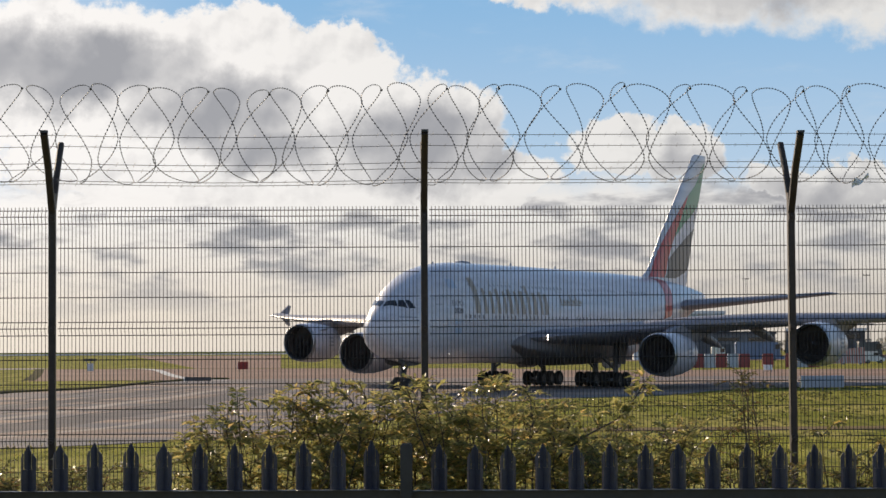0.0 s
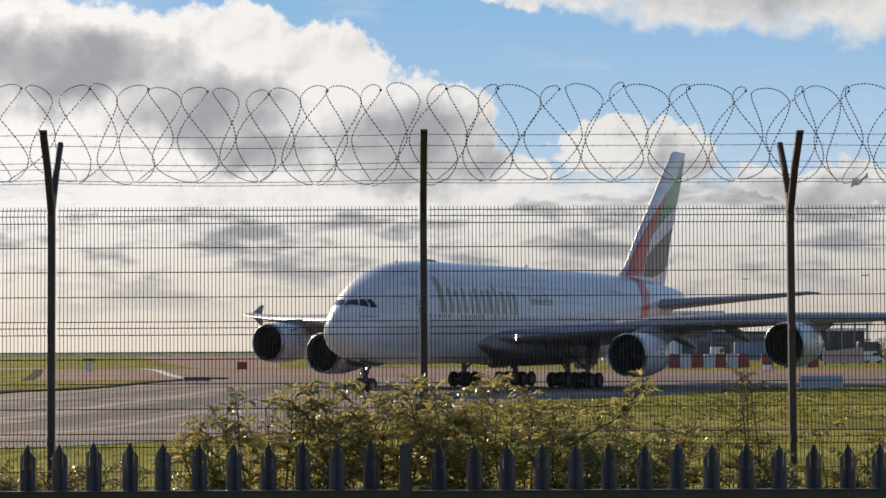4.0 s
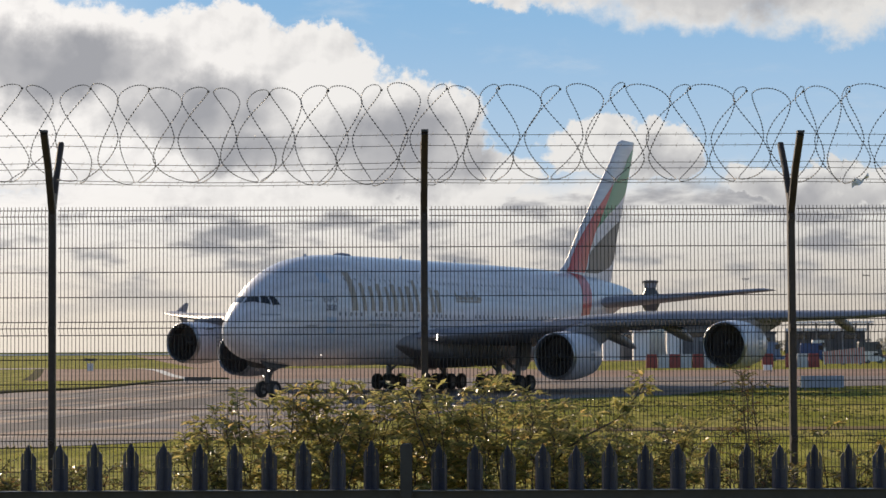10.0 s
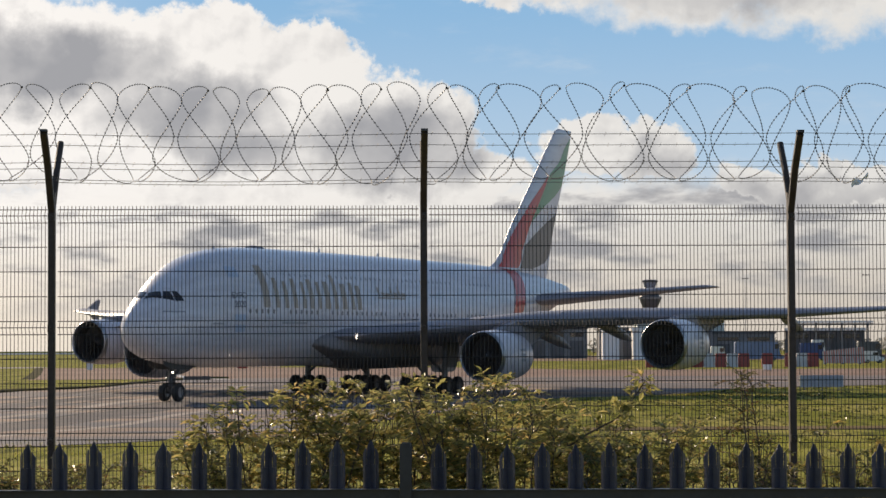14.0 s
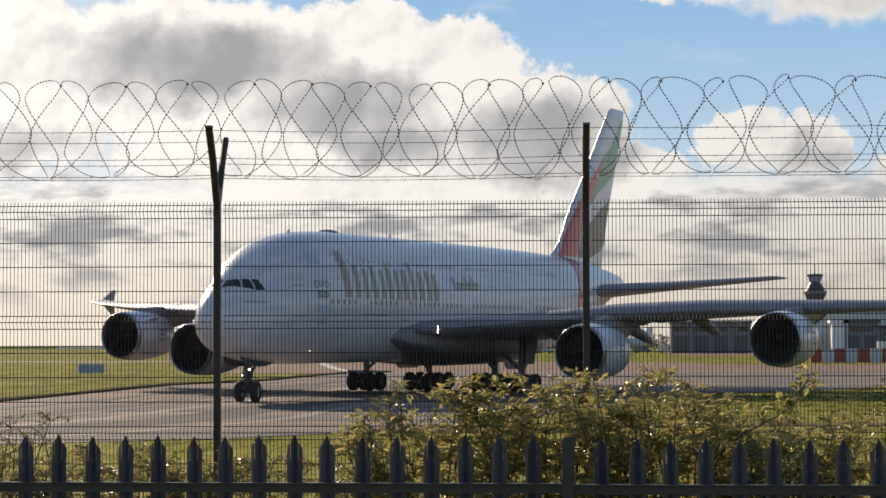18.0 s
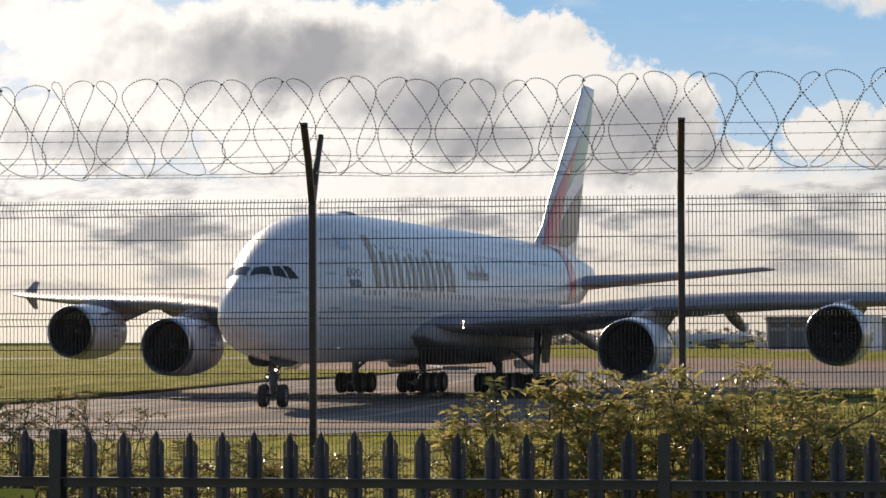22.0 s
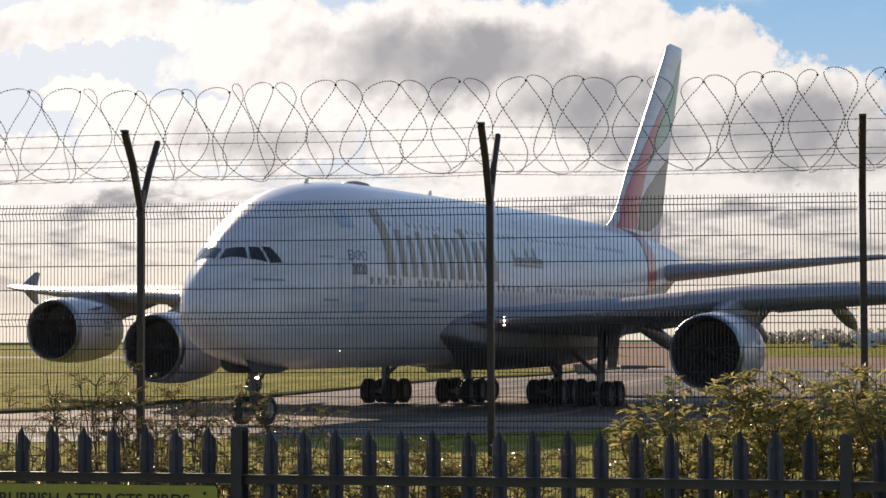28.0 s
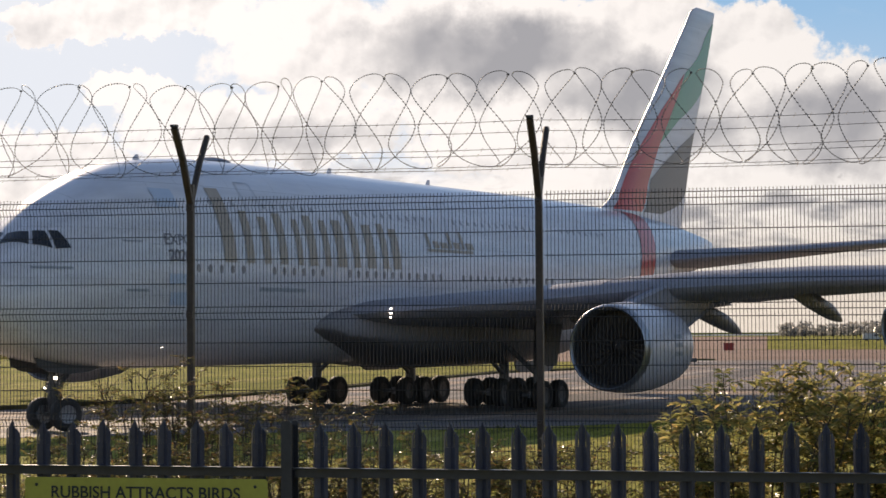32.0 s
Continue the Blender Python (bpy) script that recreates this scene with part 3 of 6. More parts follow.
    thick = n.math("MAXIMUM", n.math("MULTIPLY", core, cover), n.math("MULTIPLY", n.math("MULTIPLY", stratus_grey, stratus), n.math("SUBTRACT", 1.0, n.math("MULTIPLY", cover, 0.85))))
    col = n.mix(thick, bright, grey)
    # clear air behind the clouds, paler towards the horizon and the sun
    air = n.mix(n.ramp(el, 3.0, 11.0), SKY_PALE, SKY_DEEP)
    air = n.mix(n.ramp(n.math("ABSOLUTE", n.math("SUBTRACT", az, SUN_AZ)), 27.0, 11.0), air, SKY_SUN)
    col = n.mix(alpha, air, col)
    em, tr, mx = n.node("ShaderNodeEmission"), n.node("ShaderNodeBsdfTransparent"), n.node("ShaderNodeMixShader")
    n.link(col, em.inputs[0])
    em.inputs[1].default_value = 1.0
    n.link(edge, mx.inputs[0]), n.link(tr.outputs[0], mx.inputs[1]), n.link(em.outputs[0], mx.inputs[2])
    n.link(mx.outputs[0], n.out.inputs[0])
    return n.mat


# azimuth, elevation and half sizes in degrees of the heaped clouds
CUMULUS = [(-10.5, 7.6, 4.6, 1.9), (-5.6, 7.9, 2.6, 1.4), (-2.6, 6.9, 1.8, 1.6), (-3.4, 7.9, 1.5, 1.1), (-0.2, 5.9, 2.0, 1.5), (-14.5, 7.7, 3.4, 1.4), (-18.0, 5.4, 2.2, 1.3), (-15.0, 5.6, 2.8, 1.1), (-19.0, 8.6, 2.6, 0.7), (-19.6, 6.6, 1.8, 0.5), (-9.0, 5.9, 3.0, 1.1), (-8.5, 6.2, 4.5, 1.3), (-6.0, 5.2, 7.0, 1.6)]
CUMULUS += [(-4.7, 6.6, 2.2, 1.1), (-1.4, 4.6, 2.4, 0.9), (1.2, 4.6, 2.2, 0.9), (3.6, 9.9, 3.0, 0.9), (7.5, 9.7, 3.4, 1.2), (11.5, 9.6, 3.4, 1.4), (14.5, 9.4, 3.0, 1.6), (4.7, 5.4, 1.3, 0.95), (6.4, 5.2, 1.2, 0.85), (10.8, 4.3, 3.2, 0.6), (-21.0, 8.3, 2.6, 0.5), (-22.5, 4.4, 3.0, 1.4), (17.0, 6.5, 4.0, 1.8), (26.0, 8.0, 6.0, 1.8), (-34.0, 6.5, 5.0, 2.0), (-48.0, 8.0, 6.0, 2.0), (42.0, 6.0, 6.0, 1.8)]
CORES = [(-10.3, 7.5, 4.0, 1.25, 1.0), (-0.5, 5.4, 2.6, 1.5, 1.0), (-6.2, 6.4, 3.0, 1.1, 0.9), (-4.9, 5.5, 2.3, 0.8, 0.85), (-14.6, 5.3, 2.6, 0.6, 0.5), (6.7, 4.9, 1.2, 0.7, 0.6), (11.0, 4.0, 3.0, 0.6, 0.6),
         (9.0, 9.4, 4.5, 0.5, 0.35), (26.0, 7.4, 5.0, 1.2, 0.8), (-48.0, 7.4, 5.0, 1.2, 0.6)]
CLOUD_FAR, CLOUD_SUN, CLOUD_LOW = (0.665, 0.745, 0.82), (0.88, 0.965, 1.06), (0.835, 0.825, 0.785)
CLOUD_LOW_FAR = (0.55, 0.55, 0.535)
SKY_DEEP, SKY_PALE, SKY_SUN = (0.19, 0.46, 0.82), (0.42, 0.63, 0.88), (0.66, 0.81, 1.0)
CLOUD_GREY, CLOUD_GREY_LOW = (0.322, 0.372, 0.45), (0.335, 0.38, 0.452)
g = Geo()
R_SKY, N_SKY = 4300.0, 96
rings = []
for e in (-1.0, 0.0, 2.0, 4.0, 6.0, 8.0, 10.0, 12.0, 14.0, 16.0):
    rings.append([(R_SKY * math.sin(2 * math.pi * k / N_SKY) * math.cos(radians(e)), R_SKY * math.cos(2 * math.pi * k / N_SKY) * math.cos(radians(e)), R_SKY * math.sin(radians(e))) for k in range(N_SKY)])
g.loft(rings, caps=False)
clouds = single("backdrop", g, cloud_mat(), "broken white and grey cumulus over hazy stratus", "clouds", True, kind="structure", m=pose(0, 0, 3.5))

# ---- the airliner: nose at the origin, x aft, port side at negative y ----
airliner = thing("airliner", "white four-engined double-deck airliner taxiing with gold lettering bars", "airplane")
BODY = [  # x, bottom, top, half width
    (0.25, 4.85, 4.95, 0.05), (0.36, 4.42, 5.36, 0.42), (0.65, 4.00, 5.80, 0.86), (1.1, 3.60, 6.30, 1.26), (1.8, 3.18, 6.88, 1.68), (2.8, 2.84, 7.63, 2.12), (4.0, 2.60, 8.49, 2.52),
    (5.2, 2.46, 9.19, 2.84), (6.6, 2.36, 9.83, 3.12), (8.4, 2.30, 10.33, 3.37), (10.8, 2.28, 10.67, 3.51), (14.0, 2.28, 10.83, 3.57), (24.0, 2.28, 10.86, 3.57), (36.0, 2.30, 10.85, 3.57),
    (44.0, 2.40, 10.82, 3.57), (48.6, 2.85, 10.78, 3.46), (53.2, 3.85, 10.66, 3.12), (58.0, 5.15, 10.44, 2.50), (62.9, 6.55, 10.05, 1.72), (66.8, 7.65, 9.65, 0.98), (69.1, 8.35, 9.30, 0.42), (69.7, 8.62, 9.05, 0.12)]


def body_at(x):
    """Bottom, top and half width by a monotone smooth curve through the stations."""
    for i in range(len(BODY) - 1):
        if x <= BODY[i + 1][0]:
            break
    a, b = BODY[i], BODY[i + 1]
    h = b[0] - a[0]
    t = min(1.0, max(0.0, (x - a[0]) / h))

    def slope(j, k):
        if j <= 0 or j >= len(BODY) - 1:
            jj = min(max(j, 0), len(BODY) - 2)
            return (BODY[jj + 1][k] - BODY[jj][k]) / (BODY[jj + 1][0] - BODY[jj][0])
        p, q, r = BODY[j - 1], BODY[j], BODY[j + 1]
        s1, s2 = (q[k] - p[k]) / (q[0] - p[0]), (r[k] - q[k]) / (r[0] - q[0])
        return 0.0 if s1 * s2 <= 0 else 2 * s1 * s2 / (s1 + s2)
    out = []
    for k in (1, 2, 3):
        m0, m1 = slope(i, k) * h, slope(i + 1, k) * h
        out.append((2 * t ** 3 - 3 * t * t + 1) * a[k] + (t ** 3 - 2 * t * t + t) * m0 + (-2 * t ** 3 + 3 * t * t) * b[k] + (t ** 3 - t * t) * m1)
    return out


def body_point(x, ang, out=0.0):
    """A point of the hull; ang in degrees from the port horizontal (0) up to the crown (90); negative below."""
    zb, zt, w = body_at(x)
    zc = zb + (zt - zb) * 0.45
    a = radians(ang)
    c, s = math.cos(a), math.sin(a)
    up = (zt - zc) if s >= 0 else (zc - zb)
    e = 0.93
    y = -(w + out) * math.copysign(abs(c) ** e, c)
    return Vector((x, y, zc + (up + out) * math.copysign(abs(s) ** e, s)))


def hull_z(x, z, out=0.0):
    """The port hull point at height z."""
    zb, zt, w = body_at(x)
    zc = zb + (zt - zb) * 0.45
    r = (z - zc) / ((zt - zc) if z >= zc else (zc - zb))
    r = max(-0.999, min(0.999, r))
    a = math.copysign(math.degrees(math.asin(abs(r) ** (1 / 0.93))), r)
    return body_point(x, a, out)


g = Geo()
stations = sorted(set([b[0] for b in BODY] + [0.29, 0.48, 0.85, 1.4, 2.3, 3.4, 4.6, 5.9, 7.5, 9.5, 12.4, 18, 30, 40, 46.5, 50.8, 55.6, 60.5, 65, 68.1]))
g.loft([[body_point(x, 360.0 * k / 56) for k in range(56)] for x in stations])
fuselage = part("fuselage", g, M_WHITE, airliner, "glossy white fuselage with panel joints", True, 60)

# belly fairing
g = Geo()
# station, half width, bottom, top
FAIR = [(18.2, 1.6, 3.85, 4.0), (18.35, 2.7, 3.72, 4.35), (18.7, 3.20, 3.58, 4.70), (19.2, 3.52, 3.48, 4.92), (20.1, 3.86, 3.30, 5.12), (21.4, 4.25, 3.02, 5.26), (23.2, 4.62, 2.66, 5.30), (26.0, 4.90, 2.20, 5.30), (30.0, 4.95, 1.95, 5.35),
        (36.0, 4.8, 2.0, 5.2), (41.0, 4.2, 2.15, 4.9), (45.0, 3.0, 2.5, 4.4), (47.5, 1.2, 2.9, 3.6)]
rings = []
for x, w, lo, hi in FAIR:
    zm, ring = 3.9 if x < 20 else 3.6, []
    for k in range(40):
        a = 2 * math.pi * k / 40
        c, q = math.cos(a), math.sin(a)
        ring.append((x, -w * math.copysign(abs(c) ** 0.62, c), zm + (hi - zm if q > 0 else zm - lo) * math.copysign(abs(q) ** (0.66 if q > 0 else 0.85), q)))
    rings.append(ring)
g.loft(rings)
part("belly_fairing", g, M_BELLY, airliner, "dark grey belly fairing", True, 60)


def foil(x, y, z, chord, tc, n=14, twist=0.0):
    """A closed wing section in the x-z plane at y."""
    up, lo = [], []
    for i in range(n + 1):
        u = 0.5 - 0.5 * math.cos(math.pi * i / n)
        th = 5 * tc * (0.2969 * math.sqrt(u) - 0.126 * u - 0.3516 * u * u + 0.2843 * u ** 3 - 0.1015 * u ** 4)
        cam_line = 0.02 * math.sin(math.pi * u)
        up.append((u, cam_line + th)), lo.append((u, cam_line - th * 0.9))
    pts = up + lo[-2:0:-1]
    tw = math.tan(radians(twist))
    return [(x + u * chord, y, z + w * chord - (u - 0.25) * chord * tw) for u, w in pts]


# span, leading edge x, chord, height, thickness, twist
WING = [(2.6, 19.9, 18.0, 4.20, 0.075, 2.5), (5.4, 21.1, 16.7, 4.36, 0.088, 2.8), (9.5, 23.9, 14.3, 4.82, 0.10, 2.5), (14.8, 27.6, 11.6, 5.50, 0.122, 1.6), (20.0, 31.3, 9.6, 5.90, 0.13, 0.8),
        (25.7, 35.3, 7.8, 6.08, 0.135, 0.2), (32.0, 39.7, 6.0, 6.28, 0.125, -0.3), (37.5, 43.6, 4.7, 6.62, 0.09, -0.6), (39.6, 45.2, 4.1, 6.84, 0.085, -0.8), (39.95, 45.9, 3.2, 6.88, 0.05, -0.8)]


def wing_at(y, k):
    return interp(abs(y), WING, k)


g = Geo()
g.loft([[(1.30, r * math.cos(-(0.18 + 0.22 * r) * 0.28), r * math.sin(-(0.18 + 0.22 * r) * 0.28)), (1.48, r * math.cos((0.18 + 0.22 * r) * 0.25), r * math.sin((0.18 + 0.22 * r) * 0.25))] for r in (0.38, 0.9, 1.45)], close=False, caps=False)
FAN_BLADE = g.mesh("fan_blade", M_FAN)
for side in (-1, 1):
    g = Geo()
    g.loft([foil(x, side * y, z, c, tc, twist=tw) for y, x, c, z, tc, tw in WING])
    wing = part("wing", g, M_GREY, airliner, "long grey swept wing", True, 50)
    # slats along the leading edge, in lengths between the engines
    for a, b in ((6.0, 12.6), (12.7, 17.5), (17.6, 23.6), (23.7, 27.8), (27.9, 33.4), (33.5, 38.6)):
        g = Geo()
        rings = []
        for k in range(7):
            y = a + (b - a) * k / 6
            sec = foil(wing_at(y, 1) - 0.03, side * y, wing_at(y, 3), wing_at(y, 2) * 1.002, wing_at(y, 4) * 1.03, 14, wing_at(y, 5))
            rings.append(sec[:6] + sec[-5:])
        g.loft(rings, close=True)
        part("slat", g, M_GREY, wing, "", True, 50)
    # canoe fairings under the trailing edge
    for y in (8.6, 13.3, 18.0, 23.6, 30.5):
        g = Geo()
        c = wing_at(y, 2)
        x0, z0 = wing_at(y, 1) + c * 0.56, wing_at(y, 3) - 0.18 - c * 0.018
        L = 2.6 + c * 0.42
        prof = [(0, 0.02), (0.08, 0.16), (0.25, 0.31), (0.5, 0.40), (0.72, 0.38), (0.88, 0.24), (0.96, 0.12), (1.0, 0.02)]
        g.loft([[(x0 + u * L, side * y + 0.8 * r * math.cos(t), z0 - (0.06 * u + 0.11 * u * u) * L + 1.1 * r * math.sin(t)) for t in [2 * math.pi * k / 14 for k in range(14)]] for u, r in prof])
        part("flap_fairing", g, M_BELLY, wing, "", True)
    # wing fence at the tip, an arrow head above and below
    g = Geo()
    yy, th = side * 39.95, 0.09
    out = [(47.4, 6.92), (49.2, 7.95), (49.6, 7.9), (49.2, 6.9), (49.5, 5.75), (49.1, 5.8)]
    g.loft([[(x, yy - th, z) for x, z in out], [(x, yy + th, z) for x, z in out]])
    part("wing_fence", g, M_GREY, wing, "arrow-shaped tip fence")
    # deployed trailing-edge flap panels, slightly drooped
    for a, b in ((5.5, 13.6), (14.4, 21.4), (21.8, 26.6)):
        g = Geo()
        rings = []
        for y in (a, (a + b) / 2, b):
            c = wing_at(y, 2)
            rings.append(foil(wing_at(y, 1) + c * 0.90, side * y, wing_at(y, 3) - 0.03 - 0.02 * c, c * 0.13, 0.12, 8, 5))
        g.loft(rings)
        part("flap", g, M_GREY, wing, "", True, 50)
    # engines
    for ex, ey, ez in ((22.2, 14.95, 3.07), (29.6, 25.9, 3.98)):
        y = side * ey
        engine = new("engine")
        engine.parent = airliner
        engine.matrix_basis = pose(ex, y, ez) @ Matrix.Scale(1.04, 4)
        tagged(engine, "large silver-grey turbofan nacelle with open intake")
        g = Geo()
        g.turn([(0.55, 1.50), (0.25, 1.53), (0.06, 1.58), (0.0, 1.635), (0.03, 1.68), (0.14, 1.72), (0.34, 1.755)], 40)
        part("intake_lip", g, M_METAL, engine, "polished bare metal intake lip", True, 80)
        g = Geo()
        g.turn([(0.34, 1.752), (0.9, 1.80), (1.8, 1.84), (2.8, 1.83), (3.8, 1.74), (4.6, 1.62), (5.1, 1.54), (5.1, 1.46), (4.0, 1.5)], 40)
        part("cowling", g, M_COWL, engine, "white engine cowling", True, 80)
        g = Geo()
        g.turn([(0.55, 1.50), (1.3, 1.50), (1.5, 1.50)], 40)
        part("intake_duct", g, M_DARK, engine, "", True, 80)
        g = Geo()
        g.turn([(1.5, 1.50), (1.52, 0.02)], 40)
        part("fan_backing", g, M_DARK, engine)
        g = Geo()
        g.turn([(0.85, 0.02), (1.0, 0.16), (1.2, 0.30), (1.45, 0.40)], 20)
        part("spinner", g, M_FAN, engine, "", True)
        part("spinner_mark", Geo().turn([(0.98, 0.02), (0.99, 0.05), (1.01, 0.07)], 10, "x", (-0.03, 0.05, 0.07), caps=True), M_WPAINT_DULL, engine, "small pale spinner mark")
        for k in range(24):
            part("fan_blade", FAN_BLADE, None, engine, m=pose(0, 0, 0, 360.0 * k / 24))
        g = Geo()
        g.turn([(4.4, 1.05), (5.2, 0.98), (6.2, 0.72), (6.25, 0.62), (6.25, 0.4), (7.2, 0.08)], 24, caps=True)
        part("exhaust_core", g, M_STEEL, engine, "", True)
        # pylon
        g = Geo()
        wz, wx = wing_at(ey, 3) - ez, wing_at(ey, 1) - ex
        sec = [(1.6, 1.72), (2.6, 2.05), (wx - 0.6, wz + 0.10), (wx + 1.6, wz + 0.05), (wx + 5.5, wz - 0.35), (6.9, 0.75), (5.1, 0.9)]
        g.loft([[(a, -0.26, b) for a, b in sec], [(a, -0.34, b - 0.12) for a, b in sec], [(a, 0.34, b - 0.12) for a, b in sec], [(a, 0.26, b) for a, b in sec]])
        part("pylon", g, M_GREY, engine, "grey pylon")
        # strake and maintenance marks on the cowl
        g = Geo()
        s = math.radians(38)
        for q in (1,):
            c1, s1 = -side * math.cos(s), math.sin(s)
            g.add([(1.2, c1 * 1.8, s1 * 1.8), (2.6, c1 * 1.84, s1 * 1.84), (2.6, c1 * 2.25, s1 * 2.25), (1.9, c1 * 2.1, s1 * 2.1)], [(0, 1, 2, 3)])
        part("strake", g, M_GREY, engine)
        for dz in (0.25, -0.1, -0.45):
            a = math.asin((dz + 0.1) / 1.84)
            g = Geo().add([(2.5, -1.85 * math.cos(a), 1.85 * math.sin(a)), (3.3, -1.85 * math.cos(a), 1.85 * math.sin(a)), (3.3, -1.85 * math.cos(a + 0.1), 1.85 * math.sin(a + 0.1)), (2.5, -1.85 * math.cos(a + 0.1), 1.85 * math.sin(a + 0.1))], [(0, 1, 2, 3)])
            part("cowl_marking", g, M_INK, engine, "faint grey bar")

# tailplanes
for side in (-1, 1):
    g = Geo()
    TP = [(0.6, 55.2, 11.6, 7.55, 0.11), (2.0, 56.4, 10.6, 7.7, 0.11), (8.0, 61.2, 7.1, 8.36, 0.10), (14.6, 66.6, 3.7, 9.08, 0.09), (15.15, 67.6, 2.4, 9.12, 0.05)]
    g.loft([foil(x, side * y, z, c, tc) for y, x, c, z, tc in TP])
    part("tailplane", g, M_GREY, airliner, "grey tailplane", True, 50)

# fin: leading and trailing edge from the root to the tip
FIN = [(9.6, 50.2, 64.6), (10.5, 52.7, 64.95), (11.2, 54.2, 65.2), (12.0, 55.1, 65.45), (13.0, 55.95, 65.75), (14.8, 57.45, 66.35), (16.0, 58.7, 66.9), (18.0, 60.7, 67.8), (20.0, 62.65, 68.7), (21.1, 63.72, 69.15), (23.2, 65.80, 69.98),
       (23.88, 66.45, 70.22), (24.14, 67.25, 70.26)]


def fin_rows(z):
    return interp(z, FIN, 1), interp(z, FIN, 2)


def fin_half(u, chord):
    th = 5 * 0.10 * (0.2969 * math.sqrt(max(u, 0)) - 0.126 * u - 0.3516 * u * u + 0.2843 * u ** 3 - 0.1015 * u ** 4)
    return th * chord * 0.8


g = Geo()
rings = []
for z, a, b in FIN:
    c = b - a
    us = [0.5 - 0.5 * math.cos(math.pi * i / 14) for i in range(15)]
    k = 0.35 if z > 24.0 else 1.0
    rings.append([(a + u * c, fin_half(u, c) * k, z) for u in us] + [(a + u * c, -fin_half(u, c) * k, z) for u in us[-2:0:-1]])
g.loft(rings)
fin = part("fin", g, M_WHITE, airliner, "tall white tail fin with flag bands", True, 50)


def fin_band(name, lo, hi, mat, z0, z1, label):
    """A band of colour that lies on both faces of the fin: lo(z), hi(z) give its edges as fractions of the chord."""
    for s in (-1, 1):
        gg = Geo()
        rows_ = []
        for k in range(17):
            z = z0 + (z1 - z0) * k / 16
            a, b = fin_rows(z)
            r = []
            for j in range(7):
                u = lo(z) + (hi(z) - lo(z)) * j / 6
                u = max(0.0, min(0.995, u))
                r.append((a + u * (b - a), s * (fin_half(u, b - a) + 0.02), z))
            rows_.append(r)
        gg.loft(rows_, close=False, caps=False)
        part(name, gg, mat, fin, label, True)


def along(z, *knots):
    return interp(z, knots, 1)


fin_band("red_band", lambda z: along(z, (10.6, 0.08), (12.0, 0.03), (13.4, 0.04), (15.3, 0.10), (17.0, 0.17), (19.0, 0.33), (19.6, 0.38)),
         lambda z: along(z, (10.6, 0.40), (12.4, 0.33), (14.9, 0.35), (16.4, 0.37), (18.9, 0.41), (19.6, 0.39)), M_RED, 10.7, 19.6, "waving red band")
fin_band("green_band", lambda z: along(z, (15.0, 0.35), (16.4, 0.375), (18.9, 0.415), (19.6, 0.40), (21.0, 0.66), (22.6, 0.76), (23.4, 0.95)),
         lambda z: along(z, (15.0, 0.36), (16.5, 0.54), (17.8, 0.83), (18.8, 0.985), (23.4, 0.99)), M_GREEN, 15.0, 23.4, "waving green band")
fin_band("black_band", lambda z: along(z, (10.7, 0.42), (12.7, 0.35), (13.7, 0.48), (15.0, 0.72), (16.1, 0.97)),
         lambda z: along(z, (10.7, 0.66), (11.4, 0.90), (12.2, 0.985), (16.1, 0.985)), M_BLACK, 10.7, 16.1, "waving black band")

# the red band goes on round the tail cone
for s in (-1, 1):
    g = Geo()
    rows_ = []
    for k in range(13):
        ang = -4 + 88 * k / 12
        x0 = 51.0 + 2.9 * (k / 12) ** 0.8
        r = []
        for j in range(5):
            p = body_point(x0 + 2.4 * j / 4, ang, 0.03)
            r.append((p.x, s * -p.y, p.z) if s > 0 else tuple(p))
        rows_.append(r)
    g.loft(rows_, close=False, caps=False)
    part("red_band", g, M_RED, fuselage, "red band round the tail cone", True)


def hull_patch(outline, out, grid=5):
    """A quadrilateral (x, z) laid on the port hull."""
    (x0, z0), (x1, z1), (x2, z2), (x3, z3) = outline
    gg = Geo()
    rows_ = []
    for i in range(grid + 1):
        t = i / grid
        r = []
        for j in range(3):
            s = j / 2
            x = (x0 + (x1 - x0) * s) * (1 - t) + (x3 + (x2 - x3) * s) * t
            z = (z0 + (z1 - z0) * s) * (1 - t) + (z3 + (z2 - z3) * s) * t
            r.append(hull_z(x, z, out))
        rows_.append(r)
    gg.loft(rows_, close=False, caps=False)
    return gg


def mirrored(gg):
    h = Geo()
    h.v = [(a, -b, c) for a, b, c in gg.v]
    h.f = [tuple(reversed(q)) for q in gg.f]
    return h


# cockpit panes, three a side
def hull_arc_patch(corners, out, grid=5):
    """A quadrilateral given by station and angle round the hull."""
    (x0, a0), (x1, a1), (x2, a2), (x3, a3) = corners
    gg = Geo()
    rows_ = []
    for i in range(grid + 1):
        t = i / grid
        r = []
        for j in range(grid + 1):
            s = j / grid
            r.append(body_point((x0 + (x1 - x0) * s) * (1 - t) + (x3 + (x2 - x3) * s) * t, (a0 + (a1 - a0) * s) * (1 - t) + (a3 + (a2 - a3) * s) * t, out))
        rows_.append(r)
    gg.loft(rows_, close=False, caps=False)
    return gg


for pts in ([(1.82, 87), (2.36, 56), (2.71, 69), (2.40, 88)], [(2.43, 53.5), (2.97, 38.5), (3.09, 57), (2.80, 66.5)], [(3.06, 36.5), (3.62, 30.5), (3.45, 49.5), (3.17, 55.5)]):
    gg = hull_arc_patch(pts, 0.02)
    part("cockpit_pane", gg, M_GLASS, fuselage, "dark cockpit window pane", True)
    part("cockpit_pane", mirrored(gg), M_GLASS, fuselage, "dark cockpit window pane", True)

